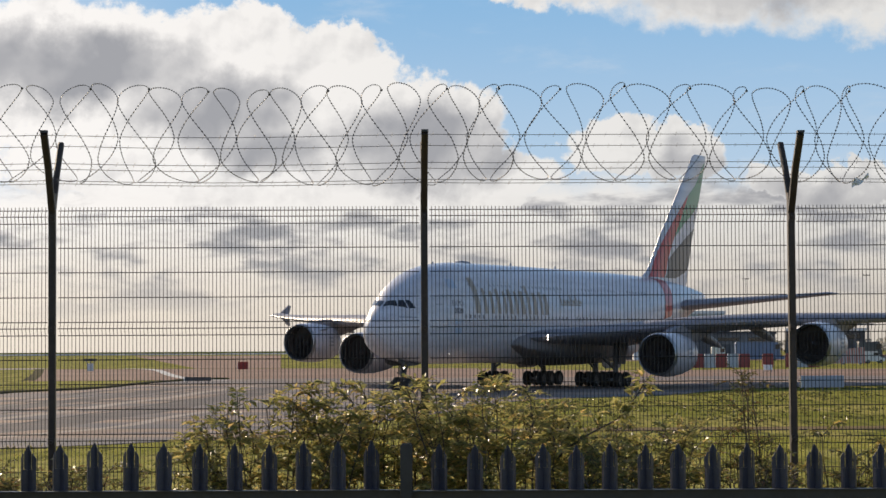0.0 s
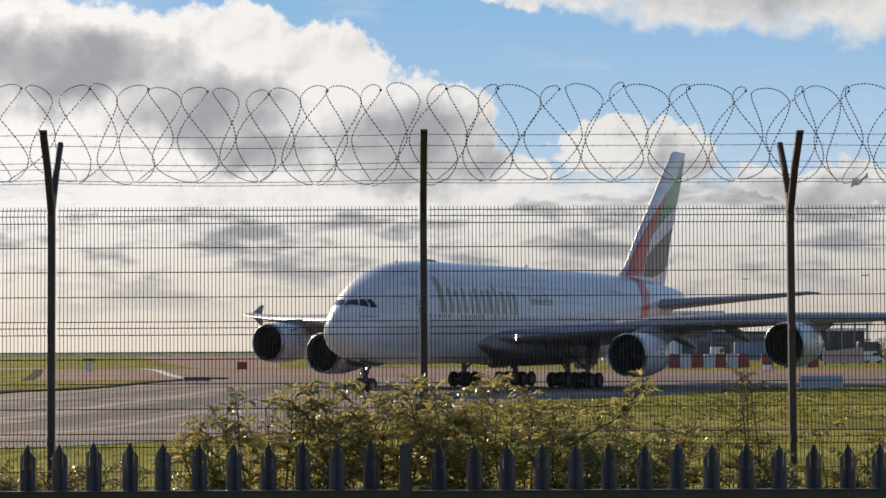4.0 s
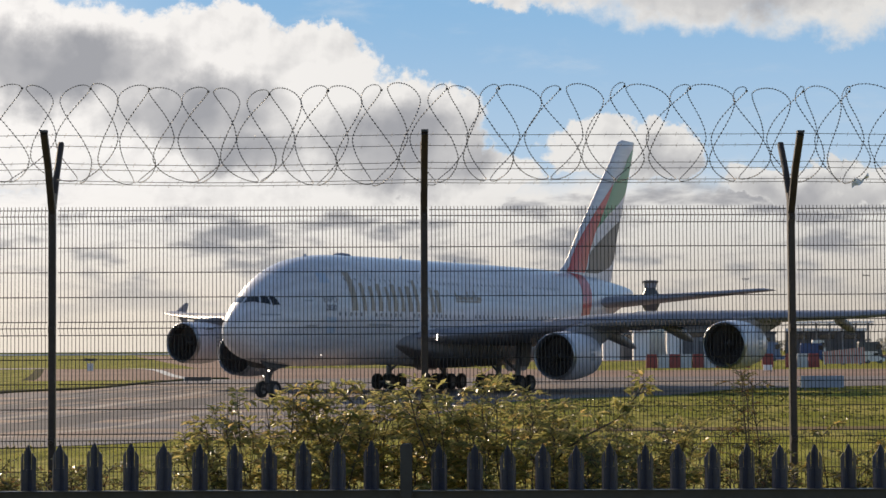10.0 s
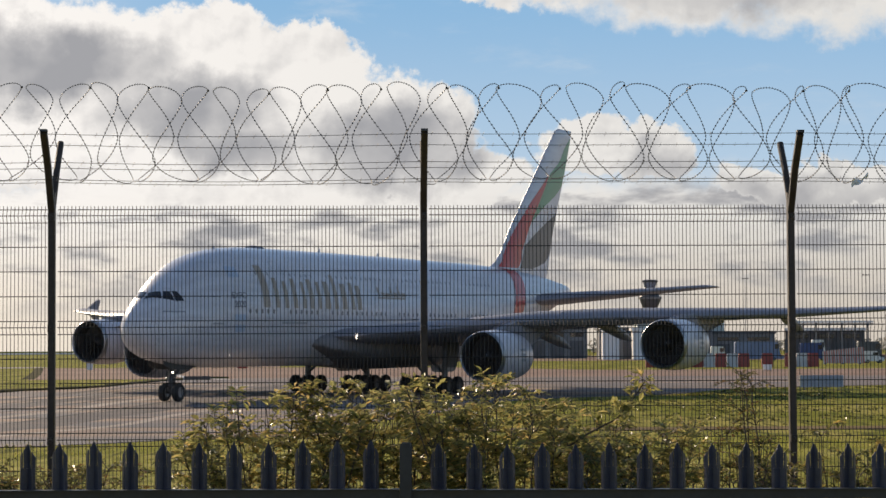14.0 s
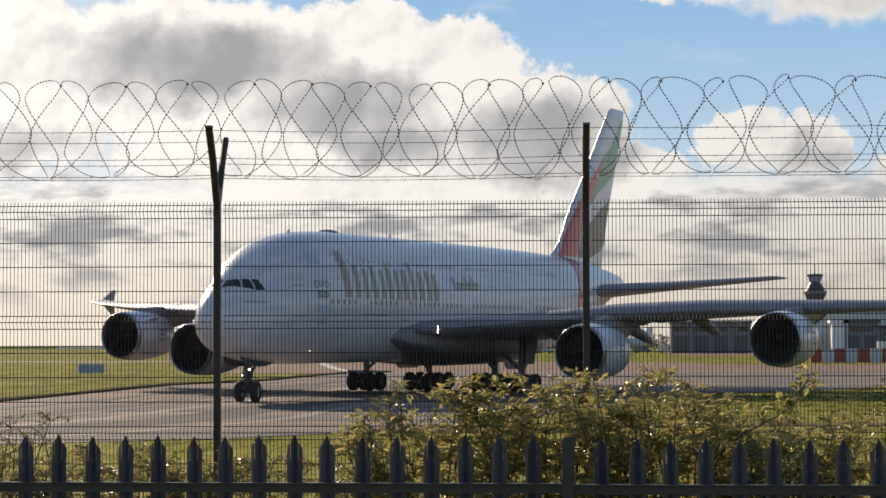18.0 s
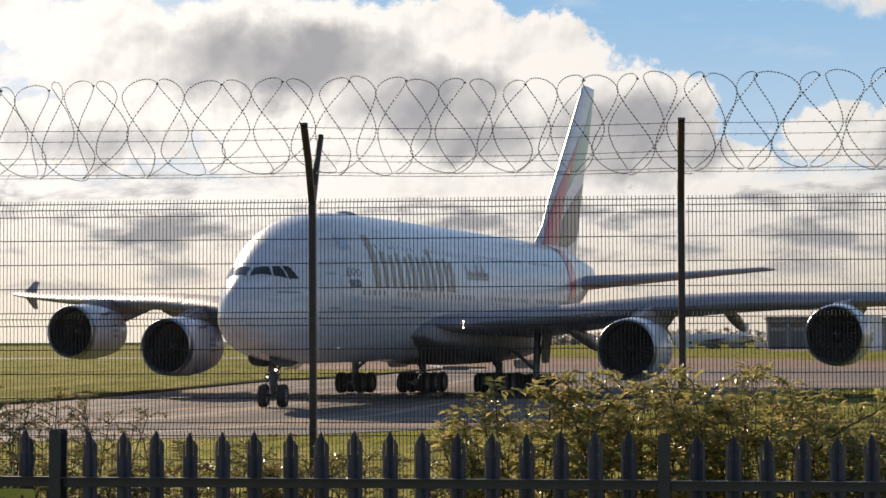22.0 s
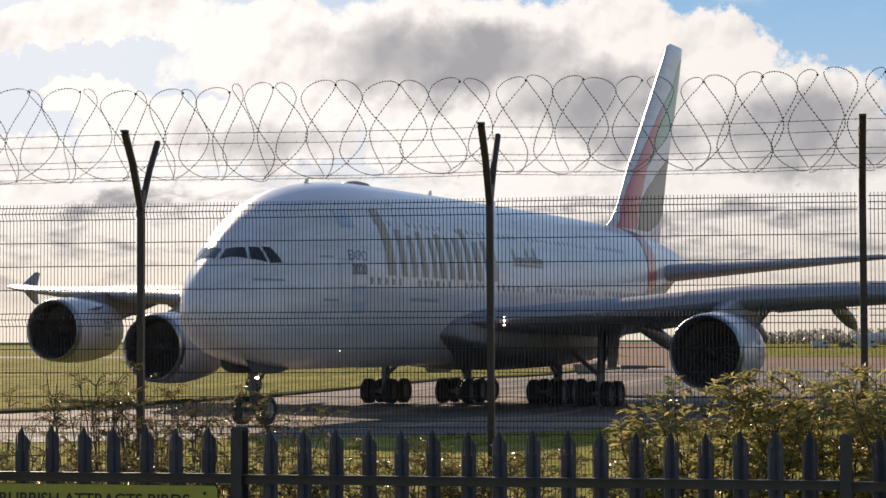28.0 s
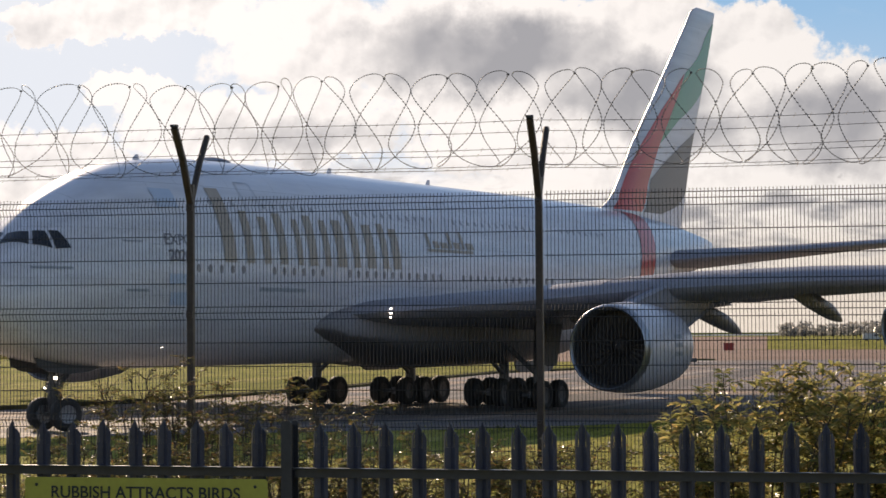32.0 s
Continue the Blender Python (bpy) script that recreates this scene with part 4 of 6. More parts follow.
# two decks of cabin windows
g = Geo()
g.loft([[(0.12 * math.cos(t) , 0.012, 0.17 * math.sin(t)) for t in [2 * math.pi * k / 10 for k in range(10)]], [(0.12 * math.cos(t), -0.012, 0.17 * math.sin(t)) for t in [2 * math.pi * k / 10 for k in range(10)]]])
pane = g.mesh("cabin_window", M_PANE)
g = Geo()
g.loft([[(0.09 * math.cos(t), 0.012 * q, 0.14 * math.sin(t)) for t in [2 * math.pi * k / 10 for k in range(10)]] for q in (1, -1)])
pane_up = g.mesh("cabin_window", M_PANE_PALE)
for side in (-1, 1):
    for z, x0, x1, step in ((6.2, 9.6, 52.0, 0.72), (8.85, 11.0, 47.0, 0.72)):
        x = x0
        while x < x1:
            if not any(abs(x - d) < 0.8 for d in (8.6, 13.3, 19.2, 29.6, 41.0)):
                p, q = hull_z(x, z), hull_z(x, z + 0.3)
                lean = math.degrees(math.atan2(q.y - p.y, q.z - p.z))
                part("cabin_window", pane if z < 7 else pane_up, None, fuselage, m=pose(x, -side * p.y * 1.001, p.z, side * lean))
            x += step
    # doors: a thin dark outline
    for x, z, w, h in ((7.0, 5.1, 1.07, 1.93), (19.2, 5.1, 1.07, 1.93), (41.0, 5.1, 1.07, 1.93), (52.8, 5.5, 1.07, 1.9), (13.3, 7.9, 1.0, 1.85), (29.6, 7.9, 1.0, 1.85)):
        gg = Geo()
        for q in ([(x, z), (x + 0.05, z), (x + 0.05, z + h), (x, z + h)], [(x + w, z), (x + w + 0.05, z), (x + w + 0.05, z + h), (x + w, z + h)],
                  [(x, z), (x + w, z), (x + w, z + 0.05), (x, z + 0.05)], [(x, z + h), (x + w, z + h), (x + w, z + h + 0.05), (x, z + h + 0.05)]):
            e = hull_patch(q, 0.012, 6)
            gg.add(e.v, e.f)
        part("door_outline", gg if side < 0 else mirrored(gg), M_SEAM, fuselage, "faint grey outline of a cabin door")

# livery: plain gold strokes and short bars in place of the lettering
def gold(x0, x1, z0, z1, lean=-0.06):
    h0, h1 = lean * (z0 - 6.48), lean * (z1 - 6.48)
    part("livery_bar", hull_patch([(x0 + h0, z0), (x1 + h0, z0), (x1 + h1, z1), (x0 + h1, z1)], 0.025, max(2, int((z1 - z0) * 4))), M_GOLD, fuselage, "gold bar of the livery", True)


gold(11.25, 12.05, 6.48, 9.42)
for x0, w, h in ((12.75, 0.5, 2.1), (13.95, 0.5, 1.9), (15.1, 0.55, 2.1), (16.4, 0.4, 1.9), (17.3, 0.6, 2.1), (18.5, 0.45, 1.95), (19.5, 0.7, 2.0), (20.8, 0.5, 2.5), (21.9, 0.7, 1.9), (23.2, 0.5, 2.0), (24.1, 0.65, 1.8)):
    gold(x0, x0 + w, 6.48, 6.48 + h)
# second, flowing line of gold shapes further aft
for k, (dx, w, h) in enumerate(((0, 0.25, 1.1), (0.7, 0.5, 0.5), (1.5, 0.7, 0.45), (2.5, 0.25, 1.2), (3.1, 0.6, 0.5), (4.0, 0.25, 1.3), (4.6, 0.7, 0.5))):
    part("livery_stroke", hull_patch([(27.4 + dx * 0.8, 7.55), (27.4 + dx * 0.8 + w, 7.55), (27.25 + dx * 0.8 + w, 7.55 + h * 0.62), (27.25 + dx * 0.8, 7.55 + h * 0.62)], 0.025, 5), M_GOLD, fuselage, "gold flourish of the livery", True)
part("livery_stroke", hull_patch([(27.3, 7.36), (31.6, 7.36), (31.6, 7.5), (27.3, 7.5)], 0.026, 3), M_GOLD, fuselage, "gold flourish of the livery", True)
# small dark title of two words beside the forward door, pale badges above and below it
for word, z in (("EXPO", 7.06), ("2020", 6.45)):
    cu = bpy.data.curves.new("title", "FONT")
    cu.body, cu.size, cu.extrude, cu.offset, cu.align_x = word, 0.64, 0.015, 0.006, "CENTER"
    cu.materials.append(M_TITLE)
    p, q, r = hull_z(8.55, z + 0.22), hull_z(8.55, z + 0.5), hull_z(9.1, z + 0.22)
    ob = new("title", cu)
    ob.parent = fuselage
    lean = math.degrees(math.atan2(q.y - p.y, q.z - p.z))
    ob.matrix_basis = pose(p.x, p.y - 0.035, z, 90 - lean, 0, math.degrees(math.atan2(r.y - p.y, r.x - p.x)))
    tagged(ob, "small dark grey capitals and figures")
for x0, x1, z0, z1 in ((7.9, 9.1, 5.55, 5.95), (8.0, 9.1, 4.75, 5.25), (7.9, 9.0, 8.5, 9.25)):
    part("title_badge", hull_patch([(x0, z0), (x1, z0), (x1, z1), (x0, z1)], 0.02, 4), M_BADGE, fuselage, "faint pale blue badge", True)
# faint line of address bars under the gold lettering and on the nose
for x0, x1, z, h in ((13.6, 17.0, 5.35, 0.16), (2.0, 3.5, 6.02, 0.10), (5.75, 6.85, 5.25, 0.10), (5.75, 6.65, 7.1, 0.08)):
    part("marking_line", hull_patch([(x0, z), (x1, z), (x1, z + h), (x0, z + h)], 0.02, 2), M_INK, fuselage, "thin grey marking line", True)
# aerials and the hump of the satellite dome on the crown
for x, h in ((9.8, 0.22), (24.0, 0.28), (33.0, 0.28)):
    gg = Geo()
    z = body_at(x)[1]
    gg.loft([[(x, -0.03, z - 0.05), (x + 0.4, -0.03, z - 0.05), (x + 0.42, -0.03, z + h), (x + 0.25, -0.03, z + h)], [(x, 0.03, z - 0.05), (x + 0.4, 0.03, z - 0.05), (x + 0.42, 0.03, z + h), (x + 0.25, 0.03, z + h)]])
    part("aerial", gg, M_WHITE, airliner)
gg = Geo()
gg.loft([[(14.0 + 2.6 * u, 0.55 * r * math.cos(t), body_at(15)[1] - 0.05 + 0.24 * r * abs(math.sin(t))) for t in [math.pi * k / 8 for k in range(9)]] for u, r in ((0, 0.1), (0.15, 0.7), (0.4, 1.0), (0.7, 0.9), (1, 0.15))], close=False, caps=False)
part("satellite_dome", gg, M_GREY, airliner, "low grey dome on the crown", True)

# landing lights in the wing roots, nose gear lamp
for side in (-1, 1):
    for dz in (-0.17, 0.02, 0.21):
        gg = Geo().turn([(-0.05, 0.015), (-0.04, 0.045), (0.02, 0.045)], 12, "x", (20.86, side * 5.36, 4.49 + dz), caps=True)
        part("landing_light", gg, M_LAMP_GLINT, airliner, "lit landing lamp")

# tiny glowing dot low on the forward hull, added to imitate a sun glint
p = hull_z(8.8, 3.12, 0.0)
part("hull_glint", Geo().turn([(-0.03, 0.004), (-0.025, 0.011), (0.05, 0.011)], 10, "y", (p.x, p.y - 0.02, p.z), caps=True), M_LAMP_GLINT, airliner, "tiny glowing dot as a sun glint low on the hull")

# ---- undercarriage ----
def wheel_mesh(r, w):
    tyre = Geo().turn([(-w * 0.36, r * 0.55), (-w * 0.5, r * 0.68), (-w * 0.5, r * 0.86), (-w * 0.36, r * 0.97), (0, r), (w * 0.36, r * 0.97), (w * 0.5, r * 0.86), (w * 0.5, r * 0.68), (w * 0.36, r * 0.55)], 28, "y")
    rim = Geo().turn([(-w * 0.34, r * 0.08), (-w * 0.30, r * 0.30), (-w * 0.40, r * 0.52), (-w * 0.36, r * 0.57), (w * 0.36, r * 0.57), (w * 0.40, r * 0.52), (w * 0.30, r * 0.30), (w * 0.34, r * 0.08)], 20, "y", caps=True)
    return tyre.mesh("tyre", M_TYRE, True, 50), rim.mesh("rim", M_STEEL if r < 0.66 else M_BAY, True, 40)


NOSE_W, MAIN_W = wheel_mesh(0.635, 0.46), wheel_mesh(0.70, 0.53)
ROLLING = []


def wheel(x, y, meshes, r):
    hub = new("wheel")
    hub.parent = airliner
    hub.matrix_basis = pose(x, y, r)
    tagged(hub, "black tyre on a grey rim")
    for nm, me in zip(("tyre", "rim"), meshes):
        part(nm, me, None, hub)
    ROLLING.append((hub, x, y, r))
    return hub


def strut(name, segs, label="", mat=M_STEEL):
    gg = Geo()
    for a, b, r in segs:
        gg.tube([a, b], r, 10)
    return part(name, gg, mat, airliner, label, True)


NG = 5.2
for s in (-1, 1):
    wheel(NG, s * 0.56, NOSE_W, 0.635)
strut("nose_gear_leg", [((NG, 0, 0.635), (NG - 0.05, 0, 3.1), 0.15), ((NG, 0, 1.3), (NG - 0.05, 0, 2.9), 0.2), ((NG, -0.56, 0.635), (NG, 0.56, 0.635), 0.1), ((NG + 0.05, 0, 1.5), (NG + 1.5, 0, 2.7), 0.08),
                        ((NG - 0.25, 0, 0.8), (NG - 0.35, 0, 1.3), 0.05), ((NG - 0.35, 0, 1.3), (NG - 0.15, 0, 1.8), 0.05), ((NG, -0.35, 1.75), (NG, 0.35, 1.75), 0.09)], "dark grey nose leg with lamps", M_LEG)
strut("torque_link", [((NG + 0.12, s * 0.1, 1.5), (NG + 0.5, s * 0.04, 1.12), 0.045) for s in (-1, 1)] + [((NG + 0.5, s * 0.04, 1.12), (NG + 0.1, s * 0.12, 0.75), 0.045) for s in (-1, 1)], "", M_LEG)
strut("drag_brace", [((NG, s * 0.22, 1.95), (NG + 1.3, s * 0.42, 2.75), 0.06) for s in (-1, 1)] + [((NG + 0.7, -0.34, 2.4), (NG + 0.7, 0.34, 2.4), 0.05)], "", M_LEG)
strut("steering_collar", [((NG - 0.02, 0, 1.45), (NG - 0.02, 0, 1.72), 0.29), ((NG - 0.15, -0.42, 1.6), (NG - 0.15, 0.42, 1.6), 0.07)], "", M_LEG)
for s in (-1, 1):
    strut("hydraulic_hose", [((NG - 0.16, s * 0.12, 2.5), (NG - 0.24, s * 0.2, 1.9), 0.025), ((NG - 0.24, s * 0.2, 1.9), (NG - 0.16, s * 0.3, 1.1), 0.025), ((NG - 0.16, s * 0.3, 1.1), (NG - 0.05, s * 0.36, 0.72), 0.025)], "black hydraulic hose", M_TYRE)
for s in (-1, 1):
    gg = Geo().turn([(-0.08, 0.02), (-0.06, 0.055 if s < 0 else 0.03), (0.05, 0.055 if s < 0 else 0.03)], 12, "x", (NG - 0.22, s * 0.25, 2.0 if s < 0 else 1.62), caps=True)
    part("taxi_light", gg, M_LAMP_GLINT, airliner, "round taxi lamp on the nose leg")
    edge = [(3.3, 2.86), (3.5, 2.46), (4.0, 2.28), (4.6, 2.2), (5.5, 2.16), (6.1, 2.18), (6.6, 2.26), (7.1, 2.36), (7.5, 2.46)]
    gg = Geo().loft([[(x, s * (0.62 + 0.12 * (2.6 - z)) + dy, z) for x, z in edge] for dy in (-0.03, 0.03)])
    part("gear_door", gg, M_BAY, airliner, "dark nose gear door")
for s in (-1, 1):
    wx, wy = 32.95, s * 6.25
    for dx in (-0.85, 0.85):
        for dy in (-0.67, 0.67):
            wheel(wx + dx, wy + dy, MAIN_W, 0.70)
    strut("wing_gear_leg", [((wx - 0.85, wy, 0.70), (wx + 0.85, wy, 0.70), 0.16), ((wx, wy, 0.7), (wx, wy + s * 0.1, 4.4), 0.24), ((wx, wy, 1.6), (wx + 0.1, wy - s * 2.2, 3.4), 0.12), ((wx, wy, 1.9), (wx + 2.2, wy, 3.9), 0.10)]
          + [((wx + dx, wy - 0.67, 0.7), (wx + dx, wy + 0.67, 0.7), 0.1) for dx in (-0.85, 0.85)], "grey four-wheel wing bogie")
    gg = Geo().loft([[(wx - 0.7, wy + s * 0.62, 2.1), (wx + 0.7, wy + s * 0.62, 2.1), (wx + 1.1, wy + s * 0.75, 4.3), (wx - 1.1, wy + s * 0.75, 4.3)], [(wx - 0.7, wy + s * 0.68, 2.1), (wx + 0.7, wy + s * 0.68, 2.1), (wx + 1.1, wy + s * 0.81, 4.3), (wx - 1.1, wy + s * 0.81, 4.3)]])
    part("gear_door", gg, M_BAY, airliner, "dark door on the wing gear leg")
    bx, by = 36.2, s * 2.7
    for dx in (-1.7, 0, 1.7):
        for dy in (-0.76, 0.76):
            wheel(bx + dx, by + dy, MAIN_W, 0.70)
    strut("body_gear_leg", [((bx - 1.7, by, 0.70), (bx + 1.7, by, 0.70), 0.17), ((bx, by, 0.7), (bx, by, 3.0), 0.26), ((bx, by, 1.5), (bx - 2.0, by, 2.6), 0.11)]
          + [((bx + dx, by - 0.76, 0.7), (bx + dx, by + 0.76, 0.7), 0.1) for dx in (-1.7, 0, 1.7)], "grey six-wheel body bogie")
    gg = Geo().loft([[(bx + u, by + s * 1.72 + dy, z) for u, z in ((-2.2, 2.25), (2.1, 2.25), (2.0, 1.86), (1.5, 1.68), (-1.5, 1.68), (-2.0, 1.86))] for dy in (-0.03, 0.03)])
    part("gear_door", gg, M_BELLY, airliner, "hanging belly gear door")

# ---- tall mesh fence with forked posts ----
MESH_YAW = 1.72
MESH = pose(-0.127, 14.2, 0, 0, 0, MESH_YAW)     # local x runs along the fence from the post in the middle
BAY = 2.477


def bevel_bar(gg, path, w, d, c=0.008):
    """A bar with chamfered corners swept along a path in the y-z plane at local x."""
    rings = []
    for i, (x, y, z) in enumerate(path):
        a, b = path[max(i - 1, 0)], path[min(i + 1, len(path) - 1)]
        ty, tz = b[1] - a[1], b[2] - a[2]
        L = math.hypot(ty, tz)
        ny, nz = tz / L, -ty / L
        rings.append([(x + px, y + py * ny, z + py * nz) for px, py in ((-w / 2 + c, -d / 2), (w / 2 - c, -d / 2), (w / 2, -d / 2 + c), (w / 2, d / 2 - c), (w / 2 - c, d / 2), (-w / 2 + c, d / 2), (-w / 2, d / 2 - c), (-w / 2, -d / 2 + c))])
    return gg.loft(rings)


FORK, TIP = 4.565, 4.972
post = thing("fence_post", "dark steel fence post with forked top", "fence post", MESH, "forked posts of the mesh fence")
part("upright", bevel_bar(Geo(), [(0, 0, 0.9), (0, 0, 3.0), (0, 0, FORK + 0.04)], 0.046, 0.064), M_POST, post)
part("fork_arm", bevel_bar(Geo(), [(0, -0.005, FORK - 0.10), (0, -0.18, FORK + 0.2), (0, -0.36, TIP)], 0.045, 0.045), M_POST, post, "arm that leans outward")
part("fork_arm", bevel_bar(Geo(), [(0.004, 0.01, FORK - 0.06), (0.004, 0.18, FORK + 0.2), (0.004, 0.36, TIP)], 0.040, 0.040), M_POST, post, "arm that leans inward")
for k in range(5):
    g = Geo().box((0, -0.036, 4.44 - k * 0.745), (0.043, 0.016, 0.05))
    g.turn([(-0.055, 0.011), (-0.046, 0.014), (-0.044, 0.014)], 8, "y", (0, 0, 4.44 - k * 0.745), caps=True)
    part("panel_clamp", g, M_POST, post, "bolted clamp that holds the mesh")
part("cap", Geo().box((0, -0.362, TIP + 0.012), (0.047, 0.047, 0.016)), M_WIRE, post, "worn bright arm end")
for k in (-3, -2, -1, 1, 2, 3):
    lean, drop = {-3: (0.3, 0), -2: (0.0, 0), -1: (-0.3, 0.0), 1: (0.05, 0.012), 2: (0.2, 0), 3: (-0.2, 0)}[k]
    copy_thing(post, MESH @ pose(k * BAY, 0, -drop, 0, lean * 0.35, 0))

LEVELS = [4.488 - n * 0.745 - d for n in range(5) for d in (0.0, 0.042, 0.088, 0.25, 0.414, 0.58)][:27]


def fold(z):
    """How far the wires bulge out of the plane at the stiffening folds."""
    for n in range(5):
        c = 4.444 - n * 0.745
        if abs(z - c) < 0.046:
            return -0.028 * (1 - abs(z - c) / 0.046)
    return 0.0


def wire(gg, pts, r):
    """A three-sided wire: cheap, but with real thickness."""
    rings = []
    for i, p in enumerate(pts):
        d = Vector(pts[min(i + 1, len(pts) - 1)]) - Vector(pts[max(i - 1, 0)])
        d.normalize()
        u = d.cross(Vector((0, 1, 0.001))).normalized()
        w = u.cross(d)
        rings.append([Vector(p) + (u * math.cos(t) + w * math.sin(t)) * r for t in (0.5, 2.6, 4.7)])
    gg.loft(rings, caps=False)


zs = sorted({4.512} | {4.444 - n * 0.745 + d for n in range(5) for d in (0.046, 0.0, -0.046)} | {1.35})
upr = Geo()
NW = 95
for i in range(NW):
    x = -BAY / 2 + 0.05 + (BAY - 0.10) * i / (NW - 1)
    wire(upr, [(x, fold(z), z) for z in zs], 0.0026)
bar = Geo()
wire(bar, [(-BAY / 2 + 0.035, 0, 0), (BAY / 2 - 0.035, 0, 0)], 0.0034)
upr_me, bar_me = upr.mesh("wire_grid", M_FENCE), bar.mesh("cross_wire", M_FENCE)
for k in range(-3, 3):
    panel = thing("mesh_panel", "dark welded wire mesh panel with stiffening folds", "fence panel", MESH @ pose((k + 0.5) * BAY, -0.012, 0), "panels of the mesh fence")
    part("wire_grid", upr_me, None, panel, "close-set upright wires", kind="stuff")
    for z in LEVELS:
        part("cross_wire", bar_me, None, panel, m=pose(0, fold(z) - 0.005, z))

# barbed strands along the fork arms
for u, s in ((0.97, -1), (0.55, -1), (0.29, -1), (0.97, 1), (0.55, 1), (0.29, 1)):
    g = Geo()
    y0, z0 = s * (0.36 * u + 0.03), FORK + (TIP - FORK) * u
    pts = []
    for i in range(121):
        x = -3 * BAY + 6 * BAY * i / 120
        f = ((x / BAY) % 1.0)
        pts.append((x, y0, z0 - 0.02 * 4 * f * (1 - f) * (0.6 + 0.4 * math.sin(3.1 * s + x))))
    wire(g, pts, 0.0022)
    for i in range(0, 150):
        x = -3 * BAY + 0.1 * i + 0.02 * math.sin(i * 7.1)
        f = ((x / BAY) % 1.0)
        z = z0 - 0.02 * 4 * f * (1 - f) * (0.6 + 0.4 * math.sin(3.1 * s + x))
        a = 0.9 * math.sin(i * 2.3)
        wire(g, [(x - 0.006, y0 - 0.012 * math.cos(a), z - 0.014), (x + 0.006, y0 + 0.012 * math.cos(a), z + 0.014)], 0.0013)
    single("barbed_wire", g, M_WIRE, "thin galvanised barbed wire between the forked posts", "wire", m=MESH, group="barbed strands")

# coil of razor wire lying in the forks: each turn is clipped to its neighbours at five points, by turns to the one and to the other
coil = thing("razor_wire", "loose coil of galvanised razor wire along the fence top", "razor wire", MESH)
CLIPS = [-7.5, -7.08, -6.66, -6.25, -5.83, -5.43, -5.015, -4.687, -4.336, -4.016, -3.58, -3.13, -2.693, -2.24, -1.859, -1.438, -1.031, -0.654, -0.267, 0.176, 0.502,
         0.948, 1.386, 1.805, 2.22, 2.607, 2.897, 3.32, 3.72, 4.15, 4.54, 4.97, 5.38, 5.8, 6.2, 6.64, 7.05, 7.46]
R_COIL, STEPS = 0.326, 84


def coil_at(u):
    """Where the clip row stands along the fence at clip number u."""
    k = min(max(int(math.floor(u)), 0), len(CLIPS) - 2)
    return CLIPS[k] + (CLIPS[k + 1] - CLIPS[k]) * (u - k)


g, barbs, path = Geo(), Geo(), []
for i in range((2 * len(CLIPS) - 3) * STEPS):
    n = i / STEPS
    ang = 2 * math.pi * n - radians(18)
    snap = 0.68 * math.cos(5 * math.pi * n) + 0.32 * (1 - 4 * abs((2.5 * n) % 1.0 - round((2.5 * n) % 1.0)))
    wob = 1 + 0.030 * math.sin(n * 0.71 + 1.0) + 0.022 * math.sin(n * 1.9) + 0.02 * math.sin(ang * 2 + n * 0.37)
    u = (n + 0.5 * (0.95 + 0.06 * math.sin(n * 1.13)) * snap - 0.5) / 2
    path.append((coil_at(u) + 0.014 * math.sin(ang * 1.5 + n), -R_COIL * 0.97 * math.sin(ang) * wob, 5.0 + R_COIL * wob * math.cos(ang) + 0.010 * math.sin(n * 0.33)))
wire(g, path, 0.0020)
part("coil_wire", g, M_WIRE, coil, "spring steel core wire")
for i in range(0, len(path) - 1):
    p, q = Vector(path[i]), Vector(path[i + 1])
    d = (q - p).normalized()
    s = d.cross(Vector((0.3, 1, 0.2))).normalized()
    c = (p + q) / 2
    w, l = 0.0066, 0.0076
    barbs.add([c - d * l - s * w * 0.4, c + s * w, c + d * l + s * w * 0.4, c - s * w], [(0, 1, 2, 3)])
part("razor_edging", barbs, M_WIRE, coil, "rows of small razor barbs", kind="stuff")
for k in range(0, len(CLIPS) - 1):
    p = path[min(len(path) - 1, 2 * k * STEPS)]
    part("clip", Geo().turn([(-0.008, 0.005), (-0.006, 0.008), (0.006, 0.008), (0.008, 0.005)], 6, "x", p, caps=True), M_WIRE, coil, "small steel clip")
# a scrap of plastic caught in the wire
g = Geo()
rows_ = []
for i in range(6):
    rows_.append([(2.83 + 0.022 * i, -0.30 + 0.012 * math.sin(i * 2.0 + j), 4.62 + 0.012 * math.sin(i * 1.7) + 0.012 * i + (j - 1.5) * 0.011 * (1 + 0.5 * math.sin(i * 1.3))) for j in range(4)])
g.loft(rows_, close=False, caps=False)
single("plastic_scrap", g, M_CLADW, "torn pale plastic scrap caught in the razor wire", "litter", True, m=MESH)

# ---- palisade in front ----
PAL_YAW = math.degrees(math.atan(-0.012))
PAL = pose(-0.164, 9.39, 0, 0, 0, PAL_YAW)
PALES_BAY, PTOP = 18, 3.132
PAL_POSTS = [-8.32, -5.54, -2.757, -0.003, 2.69, 5.38, 8.08]   # the bays were not set out evenly
PAL_RISE = [0.02, 0.02, 0.012, 0.0, 0.0, 0.0]
sec = [(-0.035, 0.0), (-0.0275, 0.016), (-0.027, 0.017), (-0.0235, 0.020), (-0.023, 0.020), (0.0, 0.002), (0.023, 0.020), (0.0235, 0.020), (0.027, 0.017), (0.0275, 0.016), (0.035, 0.0)]


def depth(x):
    return interp(abs(x), [(0.0, 0.002), (0.023, 0.020), (0.035, 0.0)], 1)


